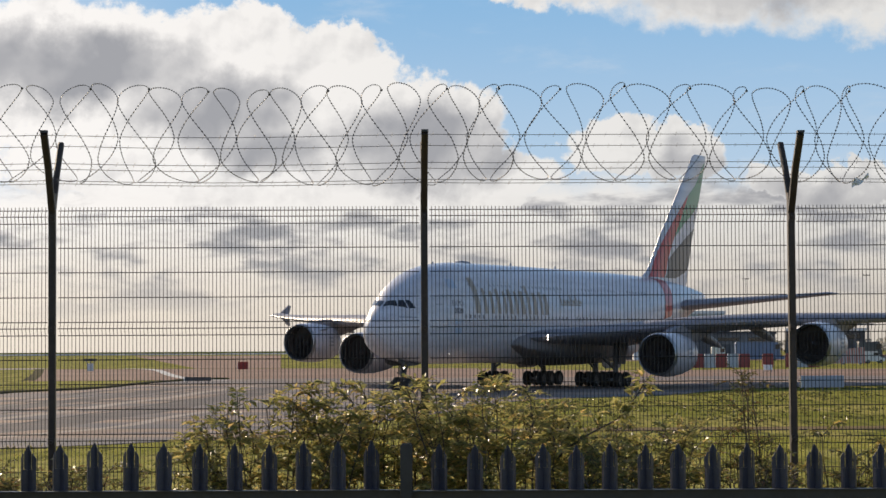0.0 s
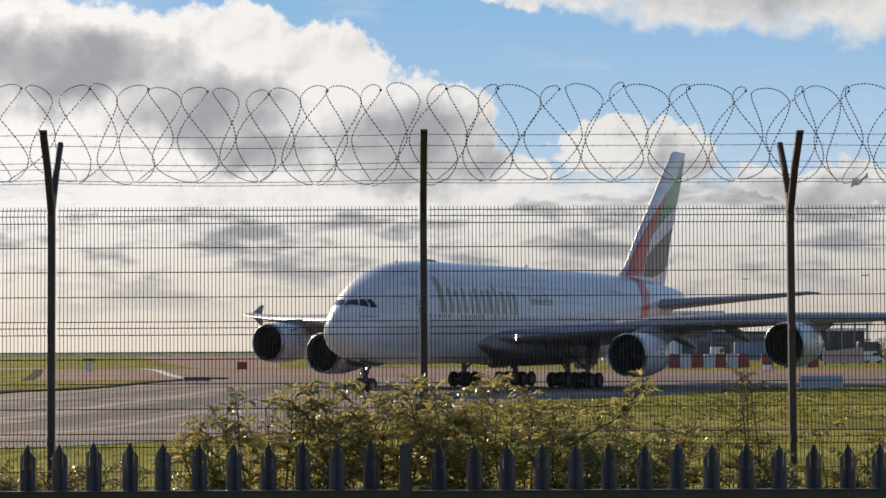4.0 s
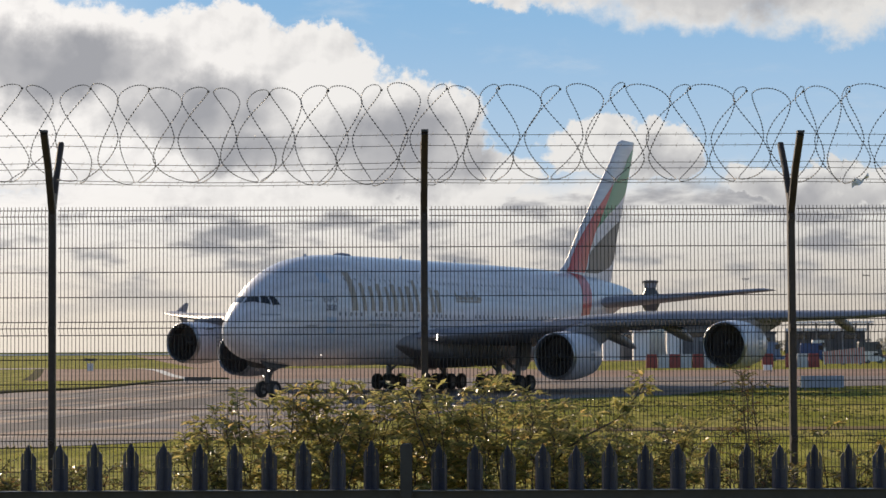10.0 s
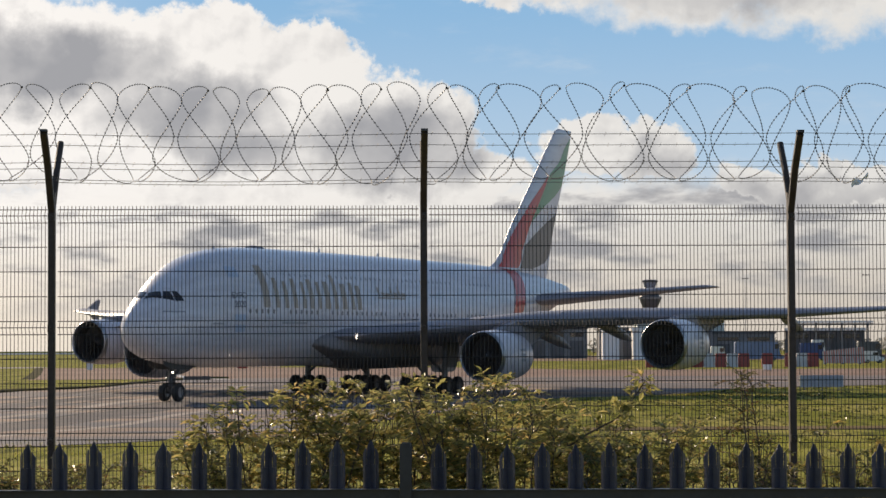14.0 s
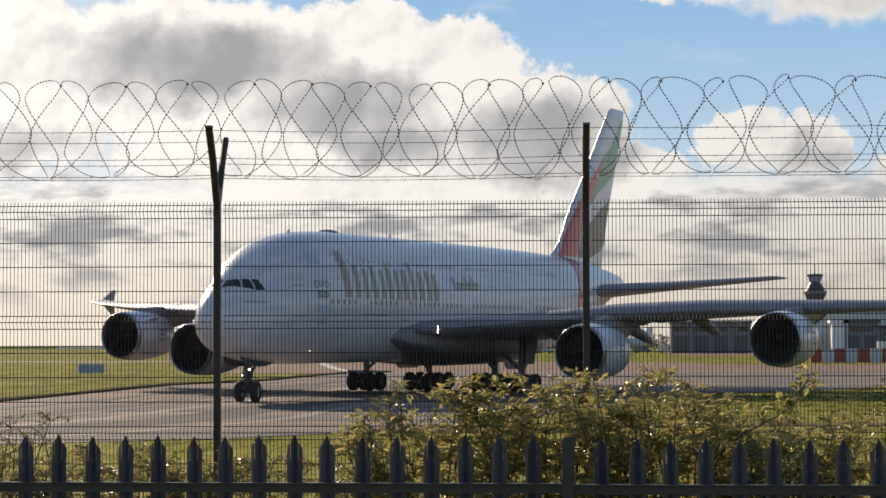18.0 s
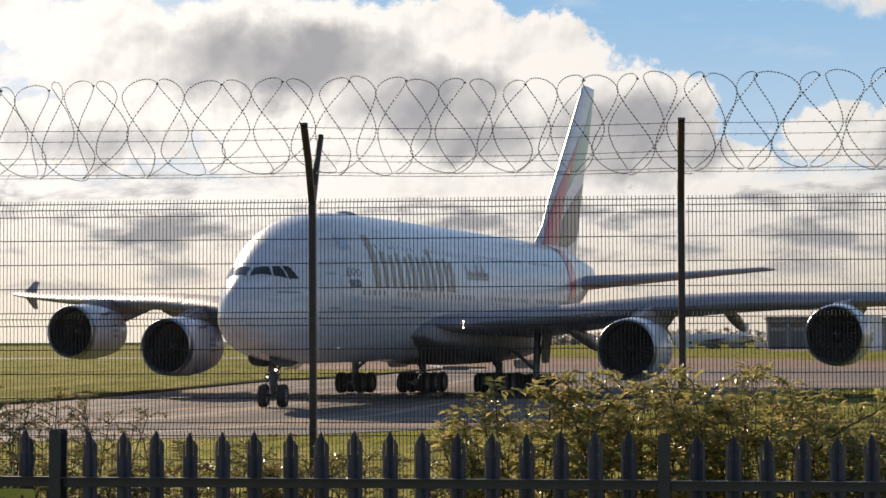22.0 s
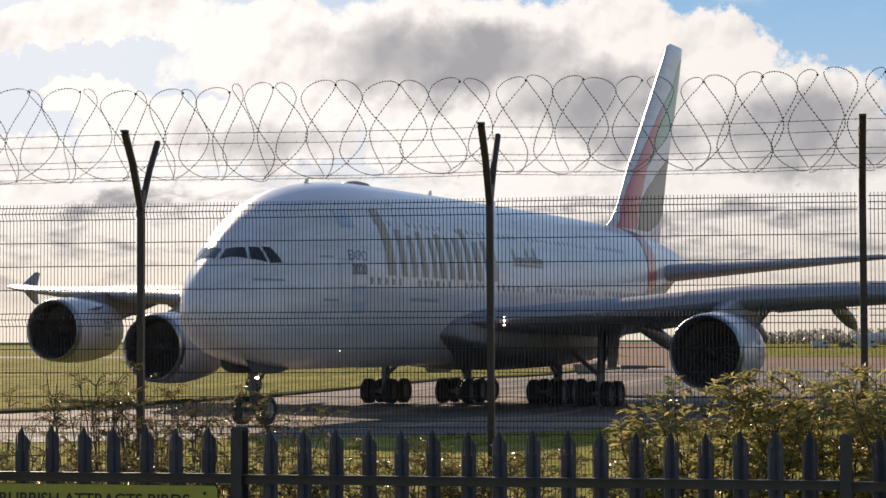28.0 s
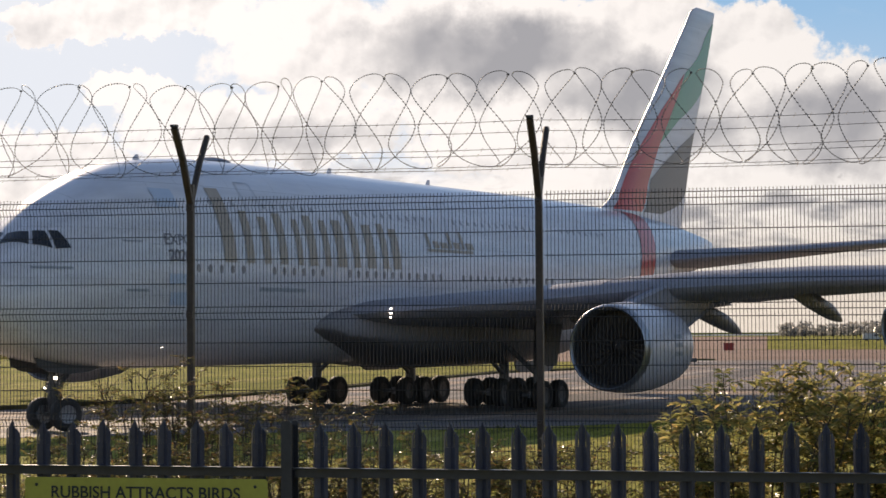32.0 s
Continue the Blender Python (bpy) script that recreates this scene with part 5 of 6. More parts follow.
def pale_mesh():
    gg = Geo()
    rings = []
    for z in (1.32, PTOP - 0.108):
        rings.append([(x, -y, z) for x, y in sec] + [(x * 0.96, -y + 0.0035, z) for x, y in sec[::-1]])
    gg.loft(rings)
    # three prongs, each folded like the pale: a tall pointed one in the middle, a lower slanted one on each edge
    for m in (-1, 1):
        for edge in ([(0.0, -0.1078), (0.0163, -0.1078), (0.0163, -0.030), (0.002, 0.0), (0.0, 0.0)], [(0.0184, -0.1078), (0.023, -0.1078), (0.023, -0.035), (0.0184, -0.038)], [(0.023, -0.1078), (0.035, -0.1078), (0.035, -0.060), (0.023, -0.035)]):
            gg.loft([[(m * x, -depth(x) + d, PTOP + z) for x, z in edge] for d in (0.0, 0.0035)])
    # two bolt heads at the rail
    gg.turn([(-0.016, 0.004), (-0.012, 0.009), (-0.002, 0.009)], 6, "y", (0, 0, 2.915), caps=True)
    return gg.mesh("pale", M_PALE)


PALE = pale_mesh()
rng = random.Random(11)
for x0, x1, rise in zip(PAL_POSTS, PAL_POSTS[1:], PAL_RISE):
    bay = thing("palisade_bay", "blue-black steel palisade bay with spiked pales", "palisade", PAL @ pose(x0, 0, 0), "bays of the palisade")
    L = x1 - x0
    for k in range(1, PALES_BAY):
        part("pale", PALE, None, bay, m=pose(k * L / PALES_BAY + rng.uniform(-0.004, 0.004), rng.uniform(-0.002, 0.002), rise + rng.uniform(-0.007, 0.007), rng.uniform(-0.06, 0.06), rng.uniform(-0.09, 0.09), rng.uniform(-3, 3)))
    for z in (2.912, 1.62):
        gg = Geo().box((L / 2, -0.026, z - 0.001 + rise * 0.3), (L - 0.056, 0.005, 0.045)).box((L / 2, -0.046, z + 0.019 + rise * 0.3), (L - 0.056, 0.038, 0.005))
        part("rail", gg, M_RAIL, bay, "angle-iron rail across the pales")
for x0, tall in zip(PAL_POSTS, (0.01, 0.015, 0.016, 0.0, 0.0, 0.005, 0.0)):
    gg = Geo()
    top = 3.137 + tall
    for y in (-0.060, 0.040):
        gg.loft([[(px, y + dy, pz) for px, pz in ((-0.026, 1.26), (0.026, 1.26), (0.026, top - 0.010), (0.018, top), (-0.018, top), (-0.026, top - 0.010))] for dy in (-0.0035, 0.0035)])
    gg.box((0, -0.010, (1.26 + top - 0.02) / 2), (0.006, 0.094, top - 0.02 - 1.26))
    single("palisade_post", gg, M_RAIL, "flat-topped steel post of the palisade", "fence post", m=PAL @ pose(x0, 0.0, 0), group="posts of the palisade")

# yellow notice on the palisade
sx0, sx1 = (-3.006 + 0.164) / math.cos(radians(PAL_YAW)), (-4.215 + 0.164) / math.cos(radians(PAL_YAW))
notice = thing("notice_sign", "yellow rectangular notice with black capitals on the palisade", "sign", PAL @ pose((sx0 + sx1) / 2, -0.075, 2.885))
SW, SH = abs(sx1 - sx0), 0.42
g = Geo().loft([[(-SW / 2 + a, y, -SH + b) for a, b in ((0.012, 0), (SW - 0.012, 0), (SW, 0.012), (SW, SH - 0.012), (SW - 0.012, SH), (0.012, SH), (0, SH - 0.012), (0, 0.012))] for y in (0.0, -0.004)])
part("board", g, M_SIGN, notice)
for x in (-SW / 2 + 0.06, SW / 2 - 0.06):
    part("rivet", Geo().turn([(-0.008, 0.003), (-0.006, 0.008), (-0.003, 0.008)], 8, "y", (x, 0, -0.035), caps=True), M_LETTER, notice)
txt = bpy.data.curves.new("wording", "FONT")
txt.body, txt.size, txt.extrude, txt.align_x, txt.align_y = "RUBBISH ATTRACTS BIRDS", 0.079, 0.0008, "CENTER", "TOP"
txt.offset = 0.0012
txt.materials.append(M_LETTER)
wording = new("wording", txt)
wording.parent = notice
wording.matrix_basis = pose(0, -0.0055, -0.032, 90, 0, 0)
tagged(wording, "black capital letters")

# ---- shrubs between the two fences, brambles, grass ----
def leaf(gg, p, d, n, L, w):
    """A folded, pointed leaf: four triangles."""
    s = d.cross(n).normalized()
    up = s.cross(d).normalized()
    m = p + d * L * 0.45
    gg.add([p, m + s * w + up * w * 0.35, p + d * L - up * L * 0.12, m - s * w + up * w * 0.35, m - up * w * 0.1], [(0, 1, 4), (1, 2, 4), (2, 3, 4), (3, 0, 4)])


def shrub(name, label, base, reach, stems, top, seed, leaf_mat, density=1.0, L=0.062, spread=0.25, tilt=0.0):
    """Stems fan out of the ground; twigs leave them all along, with leaves in pairs."""
    rng = random.Random(seed)
    bx, by = base
    bz = ground_z(by) - 0.02
    bush = thing(name, label, "shrub", pose(bx, by, bz))
    wood, leaves = Geo(), Geo()
    for s in range(stems):
        u = (s + 0.5) / stems * 2 - 1 + rng.uniform(-0.12, 0.12)
        tx, ty = u * reach, rng.uniform(-spread, spread)
        tz = top(bx + tx) - bz - rng.uniform(0.0, 0.38) ** 1.0 * (0.6 if s % 2 else 1.0)
        if tz < 0.35:
            tz = 0.35
        p0 = Vector((tx * 0.35 + rng.uniform(-0.1, 0.1), ty * 0.4, 0))
        p2 = Vector((tx, ty, tz))
        p1 = Vector((tx * 0.55 + rng.uniform(-0.12, 0.12) - tilt * 0.2, ty * 0.7, tz * 0.55))
        N = 16
        pts = []
        for i in range(N + 1):
            t = i / N
            q = p0 * (1 - t) ** 2 + p1 * 2 * t * (1 - t) + p2 * t * t
            pts.append(q + Vector((rng.uniform(-1, 1), rng.uniform(-1, 1), 0)) * 0.012)
        wood.tube(pts, [0.011 * (1 - 0.85 * i / N) + 0.001 for i in range(N + 1)], 5)
        for i in range(4, N + 1):
            if rng.random() > density:
                continue
            for k in range(3):
                a = rng.uniform(0, 2 * math.pi)
                d = Vector((math.cos(a), math.sin(a) * 0.7, rng.uniform(0.05, 0.9))).normalized()
                ln = rng.uniform(0.10, 0.30) * (1.15 - 0.5 * i / N)
                q = pts[i]
                tip = q + d * ln + Vector((0, 0, -0.25 * ln * rng.random()))
                tw = [q, q + d * ln * 0.5 + Vector((0, 0, 0.02)), tip]
                wood.tube(tw, [0.0028, 0.002, 0.001], 3)
                nl = max(3, int(ln / 0.020))
                for j in range(nl):
                    f = 0.2 + 0.8 * j / nl
                    c = tw[0].lerp(tw[1], f * 2) if f < 0.5 else tw[1].lerp(tw[2], f * 2 - 1)
                    for sgn in (-1, 1):
                        if rng.random() < 0.12:
                            continue
                        ld = (d * 0.5 + d.cross(Vector((rng.uniform(-0.4, 0.4), rng.uniform(-0.4, 0.4), 1))).normalized() * sgn * 0.9 + Vector((0, 0, rng.uniform(-0.5, 0.25)))).normalized()
                        ll = L * rng.uniform(0.65, 1.25)
                        leaf(leaves, c, ld, Vector((rng.uniform(-0.5, 0.5), rng.uniform(-0.5, 0.5), 1)), ll, ll * 0.20)
    part("branchwork", wood, M_BARK, bush, "thin brown stems and twigs", True, kind="stuff")
    part("leaves", leaves, leaf_mat, bush, "", kind="stuff")
    return bush


def crown_a(x):
    return interp(x, [(-1.95, 2.7), (-1.55, 2.95), (-1.2, 3.22), (-0.95, 3.34), (-0.6, 3.26), (-0.2, 3.38), (0.05, 3.30), (0.3, 3.32), (0.5, 3.30), (0.68, 3.20), (0.9, 3.12), (1.1, 3.08), (1.25, 3.12), (1.5, 3.05), (1.9, 3.1), (2.6, 3.2)], 1)


# rows: base, reach, stems, seed
for bx, by, reach, stems, seed, dens in ((-0.95, 11.9, 0.62, 25, 21, 1.0), (-0.25, 12.2, 0.6, 24, 22, 1.0), (0.35, 11.7, 0.62, 24, 23, 1.0), (0.95, 12.2, 0.55, 22, 24, 1.0)):
    shrub("shrub", "leafy green-yellow shrub in early autumn between the fences", (bx, by), reach, stems, crown_a, seed, M_LEAF, dens)
shrub("bramble", "dark bramble with thin upright shoots between the fences", (1.22, 12.4), 0.30, 11, lambda x: 3.10, 31, M_LEAF_DARK, 0.65, 0.042)
shrub("bramble", "tall dark bramble with small leaves between the fences", (1.74, 12.5), 0.24, 14, lambda x: 3.46 if abs(x - 1.76) < 0.05 else 3.06, 34, M_LEAF_DARK, 0.75, 0.042)
shrub("shrub", "thin shrub with yellow autumn leaves between the fences", (2.25, 11.6), 0.28, 8, lambda x: 3.10, 32, M_LEAF_GOLD, 0.55)

# one long branch that arches out of the shrub and ends in yellowing leaves
rng = random.Random(61)
branch = thing("shrub", "bare arching shrub branch with yellowing leaves at its tip", "shrub", pose(0.5, 11.75, ground_z(11.75) - 0.02))
wood, leaves = Geo(), Geo()
b0 = Vector((0.5, 0, ground_z(11.75) - 0.02))
line = [Vector(q) - b0 for q in ((0.5, 0.0, 1.3), (0.50, 0.0, 2.3), (0.56, -0.02, 2.85), (0.66, -0.03, 2.99), (0.80, -0.03, 3.08), (0.96, -0.02, 3.16), (1.06, 0.0, 3.28), (1.12, 0.0, 3.37))]
wood.tube(line, [0.012, 0.011, 0.009, 0.008, 0.006, 0.005, 0.0035, 0.002], 6)
for i in range(3, 8):
    for k in range(2 + i):
        c = line[i - 1].lerp(line[i], rng.random())
        d = Vector((rng.uniform(-0.8, 1), rng.uniform(-0.7, 0.7), rng.uniform(-0.1, 1))).normalized()
        ln = rng.uniform(0.04, 0.12)
        wood.tube([c, c + d * ln], [0.002, 0.001], 3)
        for j in range(5):
            ld = (d + Vector((rng.uniform(-1, 1), rng.uniform(-1, 1), rng.uniform(-0.9, 0.5)))).normalized()
            leaf(leaves, c + d * ln * (0.4 + 0.15 * j), ld, Vector((rng.uniform(-0.5, 0.5), rng.uniform(-0.5, 0.5), 1)), rng.uniform(0.045, 0.075), 0.016)
part("branchwork", wood, M_BARK, branch, "thin bare brown branch", True, kind="stuff")
part("leaves", leaves, M_LEAF, branch, "yellow-green autumn leaves", kind="stuff")
shrub("shrub", "sparse green shrub between the fences", (3.0, 12.2), 0.4, 11, lambda x: 3.2, 33, M_LEAF, 0.6)
for bx, by, reach, stems, tz, seed in ((-5.3, 12.5, 0.35, 8, 3.2, 44), (-4.85, 12.6, 0.3, 9, 3.42, 41), (-4.58, 12.4, 0.34, 13, 3.36, 50), (-4.2, 12.3, 0.3, 9, 3.2, 51), (-4.35, 12.7, 0.4, 10, 3.25, 42), (-3.75, 12.8, 0.4, 10, 3.2, 46), (-3.1, 12.9, 0.4, 9, 3.0, 43)):
    shrub("bramble", "straggling dark bramble with thin arching shoots", (bx, by), reach, stems, lambda x, h=tz: h, seed, M_LEAF_DARK, 0.7, 0.038)
for bx, by, seed in ((1.35, 11.3, 71), (2.2, 11.5, 72), (3.05, 11.4, 73), (-4.6, 11.2, 47), (-3.6, 11.4, 48), (-2.7, 11.6, 49), (-1.9, 12.0, 45)):
    shrub("bramble", "low tangled bramble behind the palisade", (bx, by), 0.62, 26, lambda x: 2.90, seed, M_LEAF_DARK, 1.0, 0.044)

# grass beyond the mesh fence
rng = np.random.default_rng(7)
N = 60000
yy = 18 + 66 * rng.random(N) ** 1.3
xx = (rng.random(N) - 0.62) * yy * 0.78
v = []
f = []
for i in range(N):
    x, y = float(xx[i]), float(yy[i])
    z = ground_z(y) - 0.01
    a = rng.random() * 6.283
    h = 0.03 + 0.07 * rng.random() ** 2
    w = 0.008 + y * 0.0003
    ca, sa_ = math.cos(a) * w, math.sin(a) * w
    lx, ly = (rng.random() - 0.5) * h * 1.2, (rng.random() - 0.5) * h * 1.2
    k = len(v)
    v += [(x - ca, y - sa_, z), (x + ca, y + sa_, z), (x + lx, y + ly, z + h)]
    f.append((k, k + 1, k + 2))
g = Geo()
g.v, g.f = v, f
single("grass", g, M_BLADE, "rough tufts of grass on the bank behind the mesh fence", "grass", kind="stuff")

# coarse tufts left standing in the mown grass beside the taxiway
EDGE = [(78, -19), (81, -13), (95, -5), (120, 1), (142, 5.5), (150.7, 9.5), (155.5, 14), (161.2, 19), (172, 22.5), (182.5, 27.5), (188, 36)]
rng = random.Random(83)
g = Geo()
for i in range(2600):
    y = 78 + 108 * rng.random() ** 0.8
    x = interp(y, EDGE, 1) + 60 * rng.random() ** 1.4
    if noise.noise((x * 0.12, y * 0.05, 4.0)) < -0.12 or abs(y - 94) < 2.5:
        continue
    r, h, z = rng.uniform(0.10, 0.32), rng.uniform(0.07, 0.17), ground_z(y) - 0.01
    v, f = [], []
    for k in range(6):
        a, px, py = rng.uniform(0, 6.283), x + rng.uniform(-r, r), y + rng.uniform(-r, r)
        c, d = 0.09 * math.cos(a), 0.09 * math.sin(a)
        v += [(px - c, py - d, z), (px + c, py + d, z), (px + rng.uniform(-0.1, 0.1), py + rng.uniform(-0.1, 0.1), z + h * rng.uniform(0.6, 1.0))]
        f.append((3 * k, 3 * k + 1, 3 * k + 2))
    g.add(v, f)
single("grass_tufts", g, M_TUFT, "coarse dark grass tufts in the mown field", "grass", kind="stuff")

# ---- the far side of the airfield ----
def tower():
    t = thing("control_tower", "concrete airport control tower with a dark glazed cab", "control tower", pose(87.7, 896, 0))
    part("shaft", Geo().turn([(0, 2.9), (19.5, 2.5)], 20, "z", caps=True), M_CONC, t, "", True)
    part("drum", Geo().turn([(19.3, 2.6), (21.2, 3.6), (23.0, 4.3), (23.8, 4.4)], 20, "z", caps=True), M_ROOF, t, "dark tapering drum", True)
    part("gallery", Geo().turn([(23.7, 4.4), (23.8, 4.9), (24.7, 4.9), (24.7, 4.3)], 20, "z", caps=True), M_CONC, t, "ring gallery", True)
    part("shoulder", Geo().turn([(24.7, 4.2), (26.4, 3.5), (28.0, 2.4), (28.8, 2.1)], 20, "z", caps=True), M_ROOF, t, "dark sloping shoulder", True)
    part("cab_glass", Geo().turn([(28.8, 2.2), (30.9, 2.7)], 16, "z", caps=True), M_SIGNB, t, "pale leaning cab glass")
    for k in range(12):
        a = 2 * math.pi * (k + 0.5) / 12
        part("mullion", Geo().tube([(2.25 * math.cos(a), 2.25 * math.sin(a), 28.8), (2.75 * math.cos(a), 2.75 * math.sin(a), 30.9)], 0.12, 4), M_ROOF, t)
    part("cab_roof", Geo().turn([(30.9, 3.3), (31.6, 3.4), (32.0, 2.4), (32.1, 0.1)], 20, "z", caps=True), M_ROOF, t, "", True)
    part("mast", Geo().tube([(0, 0, 32), (0, 0, 36)], 0.12, 5), M_STEEL, t)


tower()


def hall(x, y, w, d, h, wall, roof, name, label, doors=0, pale=(), ribbon=True):
    """A large shed: base, cladding with ribs, flat roof with a kerb, doors and a ribbon of windows."""
    t = thing(name, label, "building", pose(x, y, 0))
    part("wall", Geo().box((0, 0, h / 2), (w, d, h)), wall, t)
    part("roof", Geo().box((0, 0, h + 0.4), (w + 1.2, d + 1.2, 0.8)), roof, t, "dark roof edge")
    n = max(1, int(w / 6))
    for k in range(n + 1):
        part("pilaster", Geo().box((-w / 2 + k * w / n, -d / 2 - 0.2, h / 2), (0.5, 0.4, h)), wall, t)
    for k in range(doors):
        xx = -w / 2 + (k + 0.5) * w / doors
        part("door", Geo().box((xx, -d / 2 - 0.12, h * 0.3), (w / doors * 0.7, 0.24, h * 0.6)), M_ROOF if k not in pale else M_CLADW, t, "roller door" if k not in pale else "white roller door")
    if ribbon:
        for k in range(n):
            part("window", Geo().box((-w / 2 + (k + 0.5) * w / n, -d / 2 - 0.15, h * 0.8), (w / n * 0.7, 0.3, h * 0.14)), M_GLASS, t, "dark window pane")
    return t


hall(65.4, 604, 3.8, 8, 8.8, M_CLADW, M_CLADW, "store_building", "bright white tall store beside the apron", 0, (), False)
hall(47.5, 604, 4.2, 8, 8.8, M_CLADW, M_CLADW, "store_building", "bright white store beside the hangars", 0, (), False)
hall(56.0, 604, 3.9, 8, 8.2, M_CLADW, M_CLADW, "store_building", "small bright white store beside the hangars", 0, (), False)
hall(70, 632, 25, 16, 13.4, M_PALEGREEN, M_CLADW, "terminal_building", "tall pale green-white clad terminal building", 0, (), False)
hall(52, 628, 12, 14, 8.6, M_CLAD, M_ROOF, "hangar", "grey clad shed between white stores", 2)
hall(71.5, 606, 9.0, 12, 8.8, M_CLAD, M_ROOF, "hangar", "dark grey clad airport shed", 2)
hall(85.7, 612, 17.4, 14, 7.2, M_CLAD, M_ROOF, "hangar", "low grey airport shed with dark doors", 3)
hall(109.4, 608.6, 22.2, 3.2, 8.0, M_ROOF, M_CLADW, "terminal_building", "dark glazed terminal building with a pale roof edge", 5)
hall(148.5, 640, 22, 30, 12.5, M_CLADW, M_ROOF, "terminal_building", "pale terminal building with ribbon windows", 4, (0, 3))
hall(178, 660, 34, 30, 12, M_CLAD, M_ROOF, "terminal_building", "grey terminal building with ribbon windows", 3, (1,))
hall(33.5, 690, 25, 20, 9.5, M_CLAD, M_ROOF, "hangar", "long low grey hangar beside the apron", 4)
# canopy on slim columns before the terminal
t = thing("walkway_canopy", "pale flat walkway canopy on slim columns", "canopy", pose(109, 598, 0))
part("deck", Geo().box((0, 0, 10.4), (24, 5, 0.5)), M_CLADW, t)
part("fascia", Geo().box((0, -2.55, 9.7), (24, 0.12, 0.5)), M_CLAD, t)
for k in range(7):
    part("column", Geo().tube([(-11 + k * 3.66, 0, 0), (-11 + k * 3.66, 0, 10.2)], 0.22, 8), M_STEEL, t)

# plastic barriers in red and white
blk = Geo().loft([[(-0.9, y * 0.6, 0) for y in (-0.5, 0.5)] + [(0.9, y * 0.6, 0) for y in (0.5, -0.5)], [(-0.9, y * 0.6, 0.5) for y in (-0.5, 0.5)] + [(0.9, y * 0.6, 0.5) for y in (0.5, -0.5)],
                  [(-0.86, y * 0.3, 1.15) for y in (-0.5, 0.5)] + [(0.86, y * 0.3, 1.15) for y in (0.5, -0.5)], [(-0.8, y * 0.28, 1.25) for y in (-0.5, 0.5)] + [(0.8, y * 0.28, 1.25) for y in (0.5, -0.5)]])
b_red, b_white = blk.mesh("barrier", M_ORANGE), blk.mesh("barrier", M_WPAINT_GREY)
for k in range(15):
    x = 35.8 + k * 1.997
    if k in (9, 11):
        continue
    red = k % 2 == 0
    ob = new("barrier", b_red if red else b_white)
    ob.matrix_basis = pose(x, 365 + 0.2 * math.sin(k), 0.03, 0, 0, 3 * math.sin(k * 1.7)) @ Matrix.Diagonal((1.06, 1.14, 1.9, 1))
    tagged(ob, "red plastic road barrier on the apron" if red else "white plastic road barrier on the apron", "barrier", "row of barriers")

# striped board
t = thing("striped_barrier", "wide faded red and white striped works barrier", "barrier", pose(78.2, 415, 0.03) @ Matrix.Scale(0.94, 4))
for k in range(34):
    part("stripe", Geo().loft([[(-4.2 + k * 0.253 + a, -0.06 + 0.12 * b, z) for a, z in ((0.2, 0.2), (0.453, 0.2), (0.253, 2.7 + k * 0.027), (0, 2.7 + k * 0.027))] for b in (0, 1)]), M_STRIPE if k % 2 else M_WPAINT_GREY, t)
for x in (-3.6, 0, 3.6):
    part("foot", Geo().box((x, 0.4, 0.12), (0.4, 1.6, 0.24)), M_ROOF, t)


def airfield_sign(x, y, w, h, face, name, label, turn=0):
    t = thing(name, label, "airfield sign", pose(x, y, ground_z(y) + 0.02, 0, 0, turn))
    part("face", Geo().box((0, 0, h / 2 + 0.25), (w, 0.25, h)), face, t)
    part("edge", Geo().box((-w / 2 - 0.03, -0.01, h / 2 + 0.25), (0.06, 0.3, h + 0.06)), M_CLADW, t, "white edge")
    for k in (-0.4, 0.0, 0.4):
        part("leg", Geo().tube([(k * w, 0, 0), (k * w, 0, 0.3)], 0.05, 6), M_STEEL, t)


airfield_sign(30.7, 172, 3.45, 0.95, M_SIGNB, "airfield_sign", "pale blue airfield sign seen from behind in the grass")
airfield_sign(-58.5, 238, 2.9, 1.0, M_SIGNB, "airfield_sign", "pale blue airfield sign on the grass", 12)
airfield_sign(-33.9, 358, 1.7, 1.25, M_STOPRED, "airfield_sign", "small red holding-point sign", -4)
airfield_sign(45.9, 300, 1.15, 0.75, M_CLADW, "marker_box", "small white marker box beside the runway")


def van(x, y, col, L, H, label, turn=0):
    t = thing("van", label, "vehicle", pose(x, y, 0.03, 0, 0, turn))
    prof = [(-L / 2, 0.4), (L / 2 - 0.1, 0.4), (L / 2, 1.1), (L / 2 - 0.9, 1.25), (L / 2 - 1.6, H), (-L / 2 + 0.1, H), (-L / 2, H - 0.3)]
    part("body", Geo().loft([[(a, -0.95, b) for a, b in prof], [(a, 0.95, b) for a, b in prof]]), col, t)
    part("window", Geo().box((L / 2 - 1.9, -0.96, H * 0.75), (1.0, 0.05, H * 0.26)), M_GLASS, t)
    part("windscreen", Geo().box((L / 2 - 1.2, 0, H * 0.76), (0.08, 1.6, H * 0.26), None), M_GLASS, t)
    for a in (-L * 0.3, L * 0.3):
        for s in (-0.85, 0.85):
            w = new("wheel")
            w.parent = t
            w.matrix_basis = pose(a, s, 0.36)
            part("tyre", Geo().turn([(-0.12, 0.2), (-0.12, 0.36), (0.12, 0.36), (0.12, 0.2)], 12, "y", caps=True), M_TYRE, w)
            part("rim", Geo().turn([(-0.125, 0.05), (-0.125, 0.2), (0.125, 0.2), (0.125, 0.05)], 10, "y", caps=True), M_STEEL, w)


